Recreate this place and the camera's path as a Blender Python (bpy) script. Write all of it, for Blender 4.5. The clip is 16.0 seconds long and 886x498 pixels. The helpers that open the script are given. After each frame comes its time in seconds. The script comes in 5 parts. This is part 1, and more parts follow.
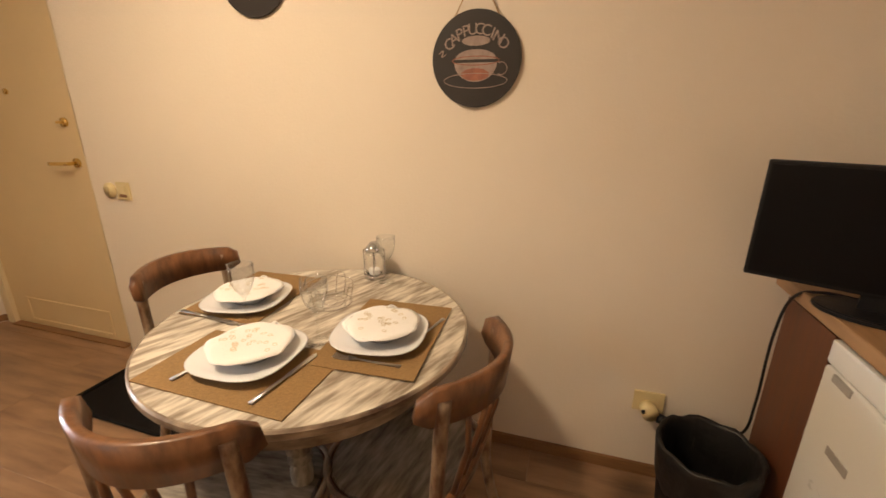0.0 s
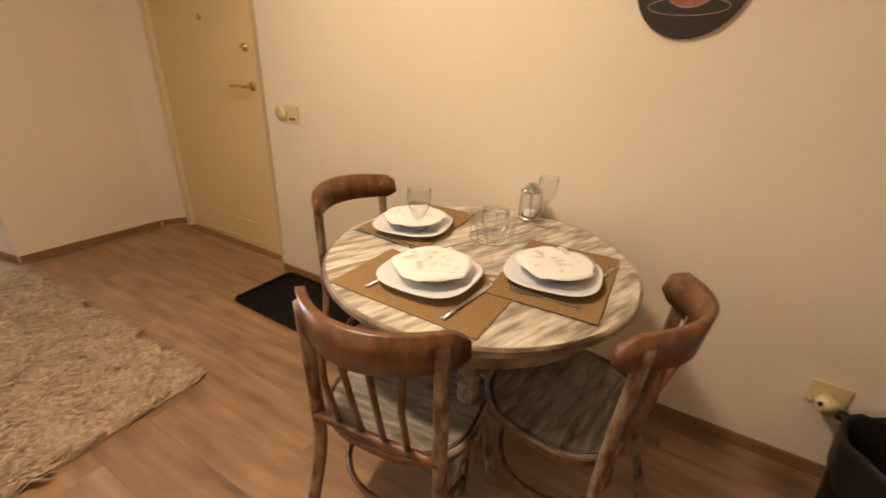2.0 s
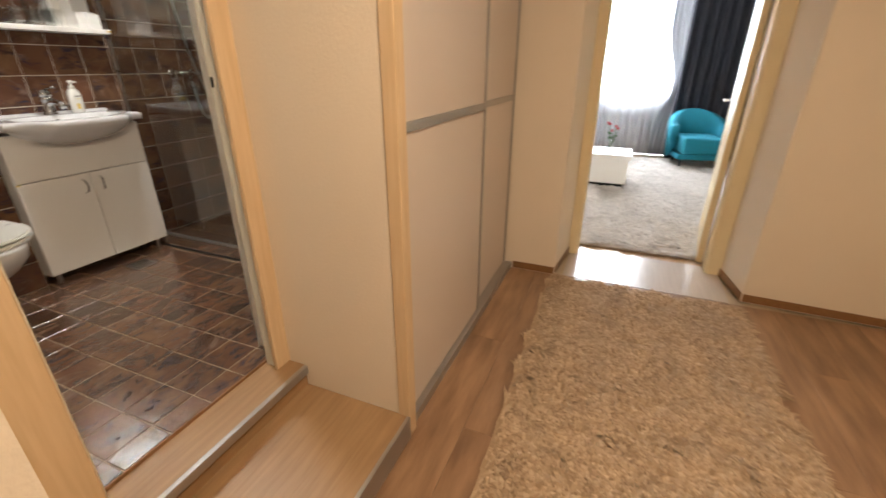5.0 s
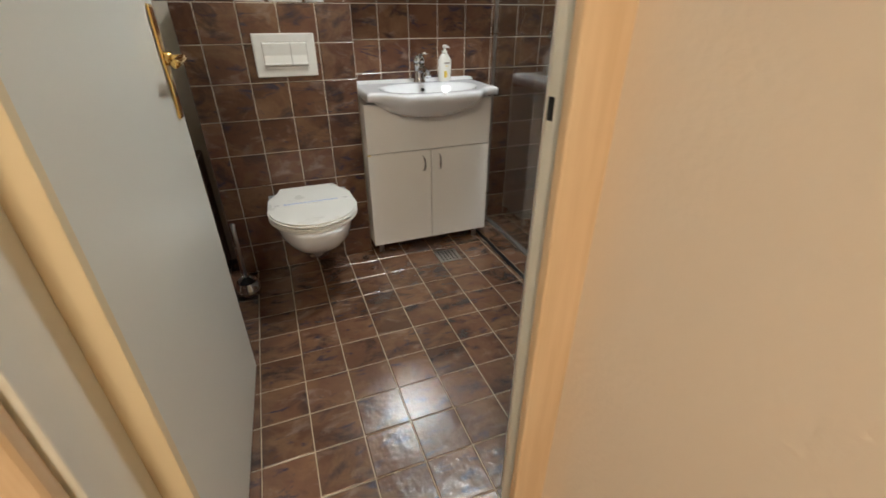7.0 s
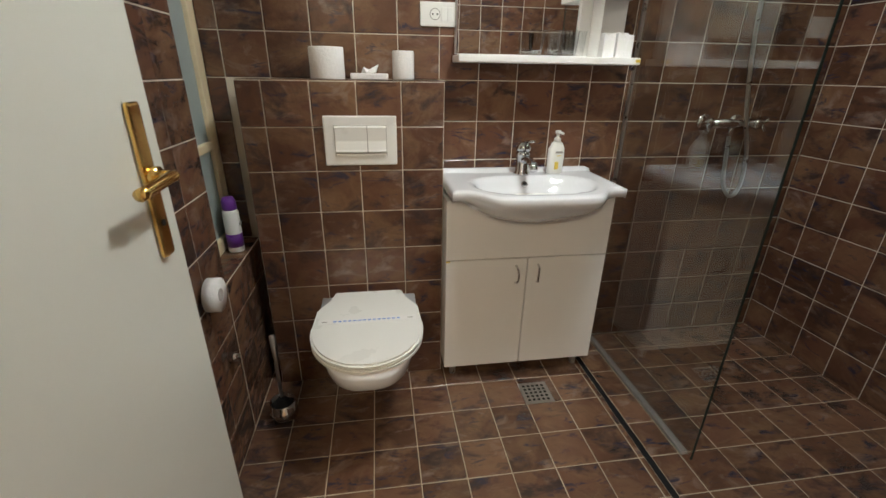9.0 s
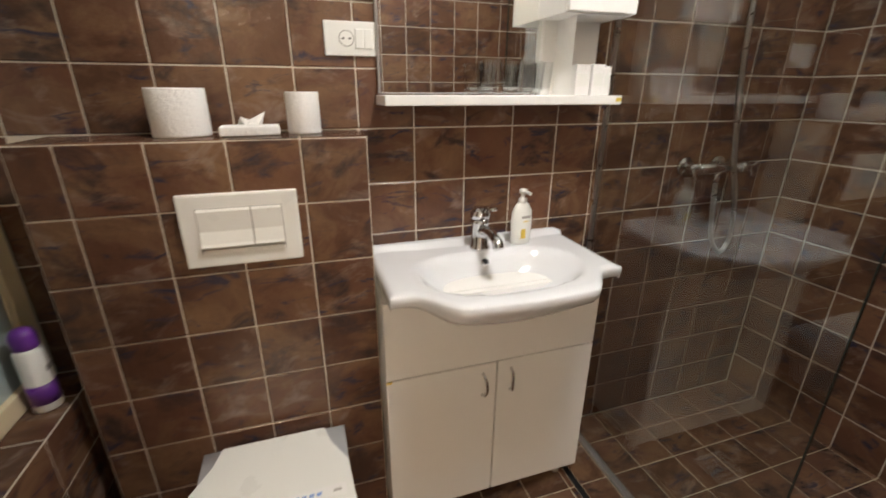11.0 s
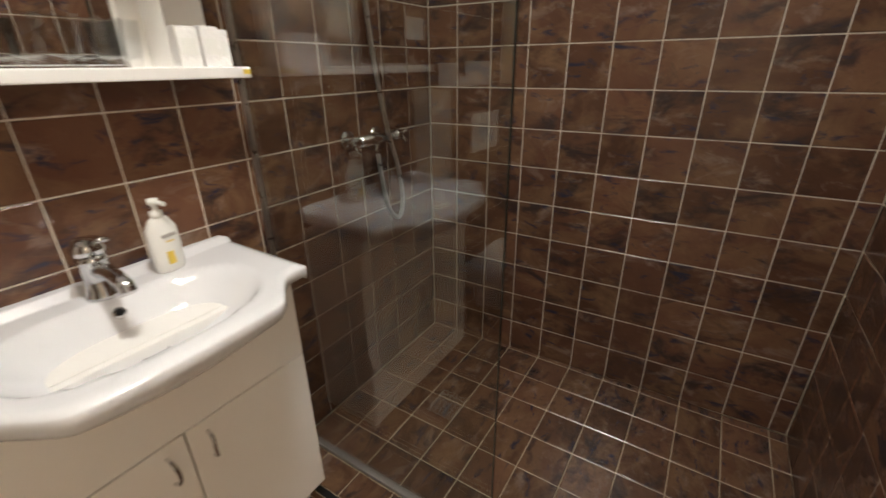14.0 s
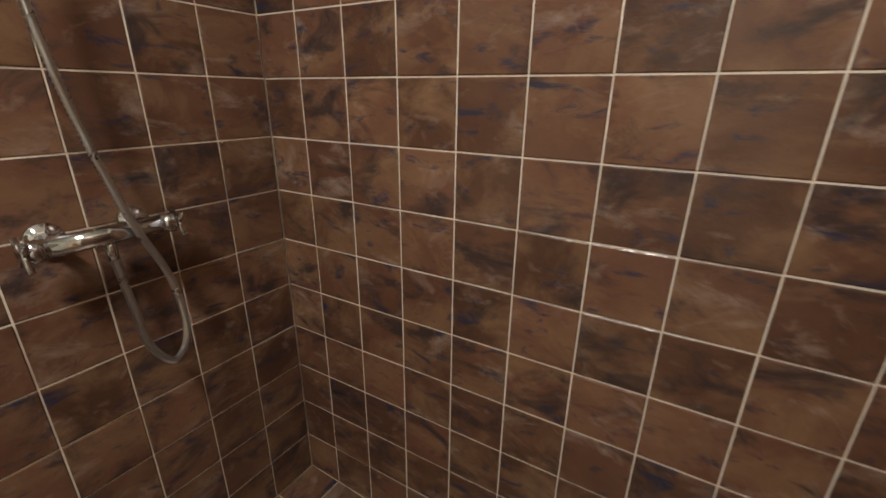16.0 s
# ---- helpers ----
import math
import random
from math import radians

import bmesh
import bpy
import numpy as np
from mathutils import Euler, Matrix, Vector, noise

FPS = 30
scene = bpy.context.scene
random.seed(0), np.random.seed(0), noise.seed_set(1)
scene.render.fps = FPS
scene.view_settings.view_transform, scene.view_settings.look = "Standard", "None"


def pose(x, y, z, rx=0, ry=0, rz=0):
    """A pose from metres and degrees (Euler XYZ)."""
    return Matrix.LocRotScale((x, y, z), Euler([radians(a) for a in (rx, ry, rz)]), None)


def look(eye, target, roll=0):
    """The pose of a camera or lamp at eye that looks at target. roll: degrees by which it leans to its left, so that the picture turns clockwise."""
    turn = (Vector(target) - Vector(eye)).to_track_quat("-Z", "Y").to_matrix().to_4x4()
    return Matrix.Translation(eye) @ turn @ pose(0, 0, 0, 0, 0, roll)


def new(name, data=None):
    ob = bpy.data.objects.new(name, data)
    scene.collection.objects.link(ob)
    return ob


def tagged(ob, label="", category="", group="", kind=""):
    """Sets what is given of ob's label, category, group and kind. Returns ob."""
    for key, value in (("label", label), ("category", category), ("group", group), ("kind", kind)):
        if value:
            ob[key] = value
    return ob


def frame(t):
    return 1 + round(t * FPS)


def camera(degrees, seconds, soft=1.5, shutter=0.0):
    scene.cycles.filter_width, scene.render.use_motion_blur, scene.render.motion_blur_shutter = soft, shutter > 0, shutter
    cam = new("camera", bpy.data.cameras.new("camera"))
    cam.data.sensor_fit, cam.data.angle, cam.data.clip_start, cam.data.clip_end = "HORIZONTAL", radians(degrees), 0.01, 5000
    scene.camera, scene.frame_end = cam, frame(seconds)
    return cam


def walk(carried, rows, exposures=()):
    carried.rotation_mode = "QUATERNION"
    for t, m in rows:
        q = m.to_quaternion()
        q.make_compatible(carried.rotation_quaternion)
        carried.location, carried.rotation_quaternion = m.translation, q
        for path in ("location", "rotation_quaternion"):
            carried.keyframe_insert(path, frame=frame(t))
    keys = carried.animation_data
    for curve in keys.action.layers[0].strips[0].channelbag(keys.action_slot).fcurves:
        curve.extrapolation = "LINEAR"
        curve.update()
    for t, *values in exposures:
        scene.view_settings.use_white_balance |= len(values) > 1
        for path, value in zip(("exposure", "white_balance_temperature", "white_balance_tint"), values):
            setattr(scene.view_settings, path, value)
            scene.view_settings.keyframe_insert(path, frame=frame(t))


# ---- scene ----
cam = camera(92.8, 16.0, shutter=0.3)

PATH = [
    (0, (-0.048, -0.102, 1.402), (-0.603, 1.719, 0.789), 0.4),
    (0.5, (-0.141, -0.136, 1.392), (-0.801, 1.643, 0.76), 1.7),
    (1, (-0.199, -0.169, 1.382), (-0.912, 1.565, 0.686), 2.1),
    (1.5, (-0.251, -0.197, 1.358), (-0.979, 1.507, 0.605), 3.0),
    (2, (-0.288, -0.202, 1.339), (-1.187, 1.382, 0.511), 2.7),
    (2.5, (-0.344, -0.147, 1.348), (-1.623, 1.138, 0.503), 1.7),
    (3, (-0.388, -0.124, 1.344), (-1.983, 0.75, 0.513), 0.2),
    (3.5, (-0.543, -0.153, 1.325), (-2.276, 0.393, 0.49), -0.1),
    (4, (-0.778, -0.244, 1.324), (-2.567, 0.093, 0.497), 1.2),
    (4.5, (-0.949, -0.287, 1.329), (-2.757, -0.36, 0.478), 1.5),
    (5, (-1.132, -0.268, 1.298), (-2.826, -0.972, 0.501), -0.0),
    (5.2, (-1.186, -0.289, 1.296), (-2.809, -1.136, 0.491), 0.5),
    (7.3, (-1.829, -1.051, 1.364), (-2.277, -2.759, 0.425), -1.4),
    (7.5, (-1.835, -1.095, 1.34), (-2.172, -2.858, 0.458), -2.3),
    (8, (-1.922, -1.287, 1.292), (-2.153, -3.084, 0.445), -1.7),
    (8.5, (-1.875, -1.473, 1.351), (-2.206, -3.278, 0.557), 0.3),
    (8.7, (-1.901, -1.479, 1.387), (-2.179, -3.302, 0.613), 0.9),
    (10.8, (-2.035, -1.976, 1.492), (-2.481, -3.77, 0.728), -0.5),
    (11, (-2.039, -2.015, 1.494), (-2.614, -3.799, 0.796), 0.2),
    (11.5, (-2.06, -2.084, 1.543), (-2.916, -3.797, 0.965), -0.6),
    (12, (-2.059, -2.123, 1.573), (-3.03, -3.806, 1.098), -0.3),
    (12.5, (-2.055, -2.135, 1.587), (-3.072, -3.817, 1.217), 0.0),
    (13, (-2.077, -2.143, 1.575), (-3.218, -3.722, 1.126), 0.4),
    (13.5, (-2.109, -2.126, 1.521), (-3.503, -3.422, 0.905), -1.0),
    (14, (-2.238, -2.11, 1.482), (-3.785, -3.096, 0.686), -0.7),
    (14.5, (-2.479, -2.059, 1.474), (-4.091, -2.876, 0.617), -1.6),
    (15, (-2.672, -2.046, 1.506), (-4.345, -2.744, 0.661), -2.6),
    (15.5, (-2.916, -2.093, 1.489), (-4.604, -2.844, 0.723), 0.4),
    (16, (-3.082, -2.151, 1.514), (-4.678, -3.142, 0.829), 0.7),
]
walk(cam, [(t, look(eye, target, roll)) for t, eye, target, roll in PATH],
     [(0, 0.0, 6500, 10), (3.5, 0.0, 6500, 10), (5.2, 0.15, 6300, 9), (7.3, 0.1, 5750, 4), (8.7, 0.05, 5850, 4), (10.8, 0.15, 6300, 10), (12.5, 0.0, 6500, 10), (14, 0.1, 6500, 10), (15, 0.6, 6500, 10), (16, 0.65, 6500, 10)])

# ---- light ----
ZB = 0.2          # bathroom floor
P = 0.15          # tile pitch
world = bpy.data.worlds.new("world")
scene.world = world
world.use_nodes = True
wn = world.node_tree.nodes
sky = wn.new("ShaderNodeTexSky")
sky.sky_type, sky.sun_disc = "NISHITA", False
sky.sun_elevation, sky.sun_rotation = radians(35), radians(200)
world.node_tree.links.new(sky.outputs[0], wn["Background"].inputs[0])
wn["Background"].inputs[1].default_value = 0.12


def lamp_area(name, m, size, watts, colour, sy=None):
    d = bpy.data.lights.new(name, "AREA")
    d.energy, d.color, d.size = watts, colour, size
    if sy:
        d.shape, d.size_y = "RECTANGLE", sy
    else:
        d.shape = "DISK"
    ob = new(name, d)
    ob.matrix_world = m
    return ob


HALL_LAMP = (-1.35, 0.15, 2.62)
BATH_LAMP = (-2.58, -2.42, ZB + 2.42)
lamp_area("hall_light", pose(HALL_LAMP[0], HALL_LAMP[1], HALL_LAMP[2] - 0.09), 0.3, 41, (1.0, 0.76, 0.5))
lamp_area("bath_light", pose(BATH_LAMP[0], BATH_LAMP[1], BATH_LAMP[2] - 0.08), 0.26, 15, (1.0, 0.95, 0.86))
lamp_area("window_light", pose(-8.45, -0.35, 1.75, 0, -90, 0), 1.5, 150, (0.86, 0.93, 1.0), 1.7)


# ---- materials ----
def material(name, base, rough=0.5, metal=0.0, dark=None, scale=8.0, stretch=(1, 1, 1), bump=0.0, bscale=60.0, amount=0.5,
             spec=0.5, detail=6.0, coat=0.0, rvar=0.1, per_object=0.0, sharp=0.25):
    m = bpy.data.materials.new(name)
    m.use_nodes = True
    n, l = m.node_tree.nodes, m.node_tree.links
    b = n["Principled BSDF"]
    b.inputs["Metallic"].default_value = metal
    b.inputs["Specular IOR Level"].default_value = spec
    b.inputs["Coat Weight"].default_value = coat
    tc = n.new("ShaderNodeTexCoord")
    mp = n.new("ShaderNodeMapping")
    mp.inputs["Scale"].default_value = stretch
    l.new(tc.outputs["Object"], mp.inputs[0])
    vec = mp.outputs[0]
    info = None
    if per_object:
        info = n.new("ShaderNodeObjectInfo")
        add = n.new("ShaderNodeVectorMath")
        add.operation = "MULTIPLY_ADD"
        comb = n.new("ShaderNodeCombineXYZ")
        for i in range(3):
            l.new(info.outputs["Random"], comb.inputs[i])
        l.new(comb.outputs[0], add.inputs[0])
        add.inputs[1].default_value = (37.0, 91.0, 53.0)
        l.new(vec, add.inputs[2])
        vec = add.outputs[0]
    nz = n.new("ShaderNodeTexNoise")
    nz.inputs["Scale"].default_value, nz.inputs["Detail"].default_value = scale, detail
    l.new(vec, nz.inputs["Vector"])
    ramp = n.new("ShaderNodeValToRGB")
    ramp.color_ramp.elements[0].position, ramp.color_ramp.elements[1].position = 0.5 - sharp, 0.5 + sharp
    ramp.color_ramp.elements[0].color = (*(dark or [c * (1 - amount * 0.3) for c in base]), 1)
    ramp.color_ramp.elements[1].color = (*base, 1)
    l.new(nz.outputs[0], ramp.inputs[0])
    col = ramp.outputs[0]
    if per_object:
        hsv = n.new("ShaderNodeHueSaturation")
        mr = n.new("ShaderNodeMapRange")
        mr.inputs["To Min"].default_value, mr.inputs["To Max"].default_value = 1 - per_object, 1 + per_object
        l.new(info.outputs["Random"], mr.inputs[0])
        l.new(mr.outputs[0], hsv.inputs["Value"])
        l.new(col, hsv.inputs["Color"])
        col = hsv.outputs[0]
    l.new(col, b.inputs["Base Color"])
    rr = n.new("ShaderNodeMapRange")
    rr.inputs["To Min"].default_value, rr.inputs["To Max"].default_value = max(0, rough - rvar), min(1, rough + rvar)
    n2 = n.new("ShaderNodeTexNoise")
    n2.inputs["Scale"].default_value = bscale
    n2.inputs["Detail"].default_value = 4
    l.new(vec, n2.inputs["Vector"])
    l.new(nz.outputs[0], rr.inputs[0])
    l.new(rr.outputs[0], b.inputs["Roughness"])
    if bump:
        bp = n.new("ShaderNodeBump")
        bp.inputs["Strength"].default_value, bp.inputs["Distance"].default_value = bump, 0.01
        l.new(n2.outputs[0], bp.inputs["Height"])
        l.new(bp.outputs[0], b.inputs["Normal"])
    return m


def tile_material(name, a, b2, rough, bump=0.25):
    """Glazed slate-look tile: rust and brown clouds with slanting tan and blue-black streaks, different on each piece."""
    m = material(name, a, rough, 0, b2, 7, (1, 1, 1), bump, 30, per_object=0.3, rvar=0.08, sharp=0.3, detail=8)
    n, l = m.node_tree.nodes, m.node_tree.links
    b = n["Principled BSDF"]
    src = b.inputs["Base Color"].links[0].from_socket
    vec = [x for x in n if x.type == "TEX_NOISE"][0].inputs["Vector"].links[0].from_socket
    for i, (turn, scale, squash, lo, hi, colour, fac) in enumerate((
            (0.5, 5.0, 1.4, 0.46, 0.68, (0.23, 0.135, 0.075), 0.75), (-0.35, 8, 1.7, 0.56, 0.74, (0.36, 0.28, 0.24), 0.5),
            (0.25, 6.0, 1.7, 0.53, 0.66, (0.026, 0.020, 0.024), 0.8), (0.1, 11, 2.6, 0.575, 0.68, (0.022, 0.026, 0.055), 0.85))):
        off = n.new("ShaderNodeVectorMath")
        off.inputs[1].default_value = (i * 7.7 + 3, i * 5.1, i * 9.3)
        l.new(vec, off.inputs[0])
        mp = n.new("ShaderNodeMapping")
        mp.inputs["Rotation"].default_value = (0, 0, turn)
        mp.inputs["Scale"].default_value = (1.0, squash, 1.0)
        l.new(off.outputs[0], mp.inputs[0])
        nz = n.new("ShaderNodeTexNoise")
        nz.inputs["Scale"].default_value, nz.inputs["Detail"].default_value, nz.inputs["Roughness"].default_value = scale, 8, 0.62
        nz.inputs["Distortion"].default_value = 0.6
        l.new(mp.outputs[0], nz.inputs["Vector"])
        mr = n.new("ShaderNodeMapRange")
        mr.inputs["From Min"].default_value, mr.inputs["From Max"].default_value, mr.inputs["To Max"].default_value = lo, hi, fac
        l.new(nz.outputs[0], mr.inputs[0])
        mix = n.new("ShaderNodeMixRGB")
        mix.inputs[2].default_value = (*colour, 1)
        l.new(mr.outputs[0], mix.inputs[0])
        l.new(src, mix.inputs[1])
        src = mix.outputs[0]
    l.new(src, b.inputs["Base Color"])
    return m


def glass_material(name, tint=(1, 1, 1), gain=1.0):
    """Thin clear glass: lets light straight through and mirrors more at a slant."""
    m = bpy.data.materials.new(name)
    m.use_nodes = True
    n, l = m.node_tree.nodes, m.node_tree.links
    n.remove(n["Principled BSDF"])
    tr, gs, lw, mx = n.new("ShaderNodeBsdfTransparent"), n.new("ShaderNodeBsdfGlossy"), n.new("ShaderNodeLayerWeight"), n.new("ShaderNodeMixShader")
    tr.inputs[0].default_value = (*tint, 1)
    gs.inputs["Roughness"].default_value = 0.02
    pw, ad = n.new("ShaderNodeMath"), n.new("ShaderNodeMath")
    pw.operation, ad.operation = "POWER", "MULTIPLY_ADD"
    pw.inputs[1].default_value = 4.0
    lw.inputs["Blend"].default_value = 0.5
    l.new(lw.outputs["Facing"], pw.inputs[0])
    l.new(pw.outputs[0], ad.inputs[0])
    ad.inputs[1].default_value, ad.inputs[2].default_value = 0.75 * gain, 0.045 * gain
    l.new(ad.outputs[0], mx.inputs[0])
    l.new(tr.outputs[0], mx.inputs[1])
    l.new(gs.outputs[0], mx.inputs[2])
    l.new(mx.outputs[0], n["Material Output"].inputs[0])
    return m


def glow_material(name, colour, strength):
    m = bpy.data.materials.new(name)
    m.use_nodes = True
    b = m.node_tree.nodes["Principled BSDF"]
    b.inputs["Base Color"].default_value = (*colour, 1)
    b.inputs["Emission Color"].default_value = (*colour, 1)
    b.inputs["Emission Strength"].default_value = strength
    return m


WALL = material("painted_plaster", (0.80, 0.71, 0.60), 0.75, scale=1.6, amount=0.18, bump=0.12, bscale=90)
CREAM = material("cream_paint", (0.78, 0.66, 0.44), 0.45, scale=3, amount=0.2, bump=0.05, bscale=40)
DOOR = material("cream_door_paint", (0.74, 0.58, 0.34), 0.4, scale=2.5, amount=0.25, bump=0.05, bscale=30)
WHITE = material("white_laminate", (0.86, 0.85, 0.83), 0.35, scale=4, amount=0.08)
LEAFP = material("white_door_paint", (0.74, 0.73, 0.66), 0.32, scale=3, amount=0.1, bump=0.03, bscale=20)
CERAMIC = material("white_ceramic", (0.72, 0.73, 0.76), 0.08, scale=3, amount=0.03, coat=0.3, rvar=0.02)
PLASTIC = material("white_plastic", (0.8, 0.8, 0.77), 0.3, scale=6, amount=0.06)
PAPER = material("tissue_paper", (0.84, 0.83, 0.82), 0.9, scale=20, amount=0.1, bump=0.3, bscale=120)
CHROME = material("chrome", (0.62, 0.62, 0.63), 0.08, 1.0, scale=6, amount=0.1, rvar=0.04)
STEEL = material("brushed_steel", (0.55, 0.55, 0.55), 0.3, 1.0, scale=30, amount=0.3)
BRASS = material("polished_brass", (0.83, 0.58, 0.2), 0.16, 1.0, scale=20, amount=0.3)
ALU = material("grey_aluminium", (0.42, 0.40, 0.39), 0.35, 0.7, scale=15, amount=0.2)
GROUT = material("grout", (0.68, 0.60, 0.50), 0.9, scale=12, amount=0.5, bump=0.3, bscale=200)
FGROUT = material("floor_grout", (0.52, 0.42, 0.30), 0.9, scale=9, amount=0.8, bump=0.3, bscale=200)
TILE = tile_material("slate_tile", (0.142, 0.070, 0.042), (0.082, 0.037, 0.024), 0.22)
FTILE = tile_material("floor_slate_tile", (0.165, 0.084, 0.050), (0.085, 0.043, 0.028), 0.19, 0.4)
FTILE.node_tree.nodes["Principled BSDF"].inputs["Coat Weight"].default_value = 0.9
FTILE.node_tree.nodes["Principled BSDF"].inputs["Coat Roughness"].default_value = 0.22
OAK = material("oak_laminate", (0.40, 0.245, 0.145), 0.34, dark=(0.18, 0.102, 0.06), scale=3.6, stretch=(0.9, 5, 5), per_object=0.1, bump=0.08, bscale=30, detail=10, sharp=0.24)
OAKY = material("oak_step_laminate", (0.42, 0.27, 0.145), 0.36, dark=(0.29, 0.175, 0.09), scale=4, stretch=(1.2, 12, 12), per_object=0.08, bump=0.06, bscale=30)
SKIRT = material("brown_skirting", (0.30, 0.16, 0.07), 0.45, dark=(0.2, 0.1, 0.045), scale=8, stretch=(1, 10, 10))
FRAME = material("ash_veneer", (0.72, 0.55, 0.36), 0.5, dark=(0.62, 0.45, 0.27), scale=6, stretch=(12, 12, 0.8))
BROWN = material("stained_beech", (0.24, 0.105, 0.042), 0.34, dark=(0.055, 0.02, 0.009), scale=7, stretch=(5, 5, 1.5), bump=0.1, bscale=40, coat=0.12)
WEAR = material("worn_white_brown", (0.34, 0.25, 0.17), 0.4, dark=(0.085, 0.030, 0.012), scale=11, stretch=(3, 3, 1.2), bump=0.15, bscale=40, sharp=0.14)
WORN = material("whitewashed_wood", (0.42, 0.36, 0.28), 0.55, dark=(0.05, 0.028, 0.018), scale=6, stretch=(4, 4, 1.2), sharp=0.12, bump=0.25, bscale=40)
TOPW = material("whitewashed_tabletop", (0.70, 0.65, 0.56), 0.5, dark=(0.25, 0.20, 0.15), scale=5, stretch=(1.6, 9, 2), sharp=0.14, bump=0.2, bscale=30)
SEATW = material("whitewashed_seat", (0.34, 0.30, 0.25), 0.55, dark=(0.06, 0.038, 0.026), scale=4, stretch=(3, 13, 3), sharp=0.22, bump=0.2, bscale=30)
EDGE = material("dark_worn_edge", (0.40, 0.32, 0.24), 0.4, dark=(0.05, 0.022, 0.013), scale=6, stretch=(1.2, 1.2, 3), sharp=0.14, coat=0.2)
JUTE = material("burlap", (0.36, 0.22, 0.09), 0.95, dark=(0.25, 0.15, 0.06), scale=220, bump=0.6, bscale=350, detail=2)
BLACK = material("black_plastic", (0.010, 0.010, 0.011), 0.5, spec=0.25, scale=8, amount=0.5, bump=0.1, bscale=80)
RUBBER = material("black_rubber", (0.008, 0.007, 0.007), 0.85, spec=0.15, scale=30, amount=0.6, bump=0.3, bscale=160)
SCREEN = material("black_screen", (0.004, 0.004, 0.005), 0.35, spec=0.15, scale=3, amount=0.2)
RUG = material("beige_shag", (0.52, 0.38, 0.25), 0.95, dark=(0.34, 0.23, 0.14), scale=30, sharp=0.3, bump=0.6, bscale=200)
RUGL = material("grey_shag", (0.50, 0.45, 0.41), 0.95, dark=(0.36, 0.32, 0.29), scale=14, sharp=0.3, bump=0.6, bscale=120)
TEAL = material("teal_fabric", (0.004, 0.19, 0.27), 0.85, scale=40, amount=0.5, bump=0.2, bscale=200)
CURTAIN = material("dark_curtain", (0.018, 0.019, 0.028), 0.9, scale=9, amount=0.5)
SHEER = material("sheer_curtain", (0.78, 0.79, 0.8), 0.9, scale=9, amount=0.1)
_n, _l = SHEER.node_tree.nodes, SHEER.node_tree.links
_tl, _tp, _mx = _n.new("ShaderNodeBsdfTranslucent"), _n.new("ShaderNodeBsdfTransparent"), _n.new("ShaderNodeMixShader")
_tl.inputs[0].default_value = (0.85, 0.86, 0.88, 1)
_mx.inputs[0].default_value = 0.45
_l.new(_tl.outputs[0], _mx.inputs[1])
_l.new(_tp.outputs[0], _mx.inputs[2])
_l.new(_mx.outputs[0], _n["Material Output"].inputs[0])
COUNTER = material("counter_wood", (0.42, 0.25, 0.13), 0.4, dark=(0.3, 0.17, 0.08), scale=5, stretch=(12, 1.2, 12))
DARKW = material("dark_cabinet_wood", (0.16, 0.055, 0.022), 0.45, dark=(0.10, 0.033, 0.015), scale=5, stretch=(10, 10, 1))
CLEAR = glass_material("clear_glass", (0.985, 0.99, 0.99), 1.2)
PANEG = glass_material("shower_glass", (0.94, 0.97, 0.96), 1.7)
FROST = material("frosted_pane", (0.36, 0.42, 0.42), 0.35, scale=60, amount=0.2, bump=0.3, bscale=200)
PURPLE = material("purple_plastic", (0.13, 0.03, 0.26), 0.3, scale=20, amount=0.2)
CHALK = material("chalk_print", (0.42, 0.33, 0.29), 0.8, dark=(0.25, 0.18, 0.16), scale=60, sharp=0.3)
CHALKR = material("red_chalk_print", (0.42, 0.17, 0.11), 0.8, dark=(0.2, 0.08, 0.06), scale=60, sharp=0.3)
BOARD = material("blackboard", (0.022, 0.017, 0.016), 0.6, scale=14, amount=0.5)
ROPE = material("jute_rope", (0.45, 0.28, 0.12), 0.9, scale=90, amount=0.6)
LAMPG = glow_material("lamp_glass_warm", (1.0, 0.76, 0.5), 22)
LAMPB = glow_material("lamp_glass_neutral", (1.0, 0.95, 0.86), 31)
BLUE = material("pale_blue_print", (0.2, 0.34, 0.7), 0.6, scale=30, amount=0.2)
GREEN = material("leaf_green", (0.05, 0.13, 0.03), 0.5, scale=20, amount=0.4)
RED = material("flower_red", (0.5, 0.05, 0.07), 0.5, scale=20, amount=0.4)
YELLOW = material("yellow_print", (0.75, 0.55, 0.08), 0.5, scale=20, amount=0.2)
GREYT = material("grey_print", (0.38, 0.36, 0.34), 0.6, scale=30, amount=0.3)


# ---- building helpers ----
def part(name, bm, mat, parent=None, label="", smooth=False):
    me = bpy.data.meshes.new(name)
    bmesh.ops.recalc_face_normals(bm, faces=bm.faces)
    if smooth:
        for f in bm.faces:
            f.smooth = True
    bm.to_mesh(me)
    bm.free()
    me.materials.append(mat)
    ob = new(name, me)
    if parent:
        ob.parent = parent
    if label:
        ob["label"] = label
    return ob


def thing(name, m, label, category, group="", kind=""):
    ob = new(name)
    ob.matrix_world = m
    return tagged(ob, label, category, group, kind)


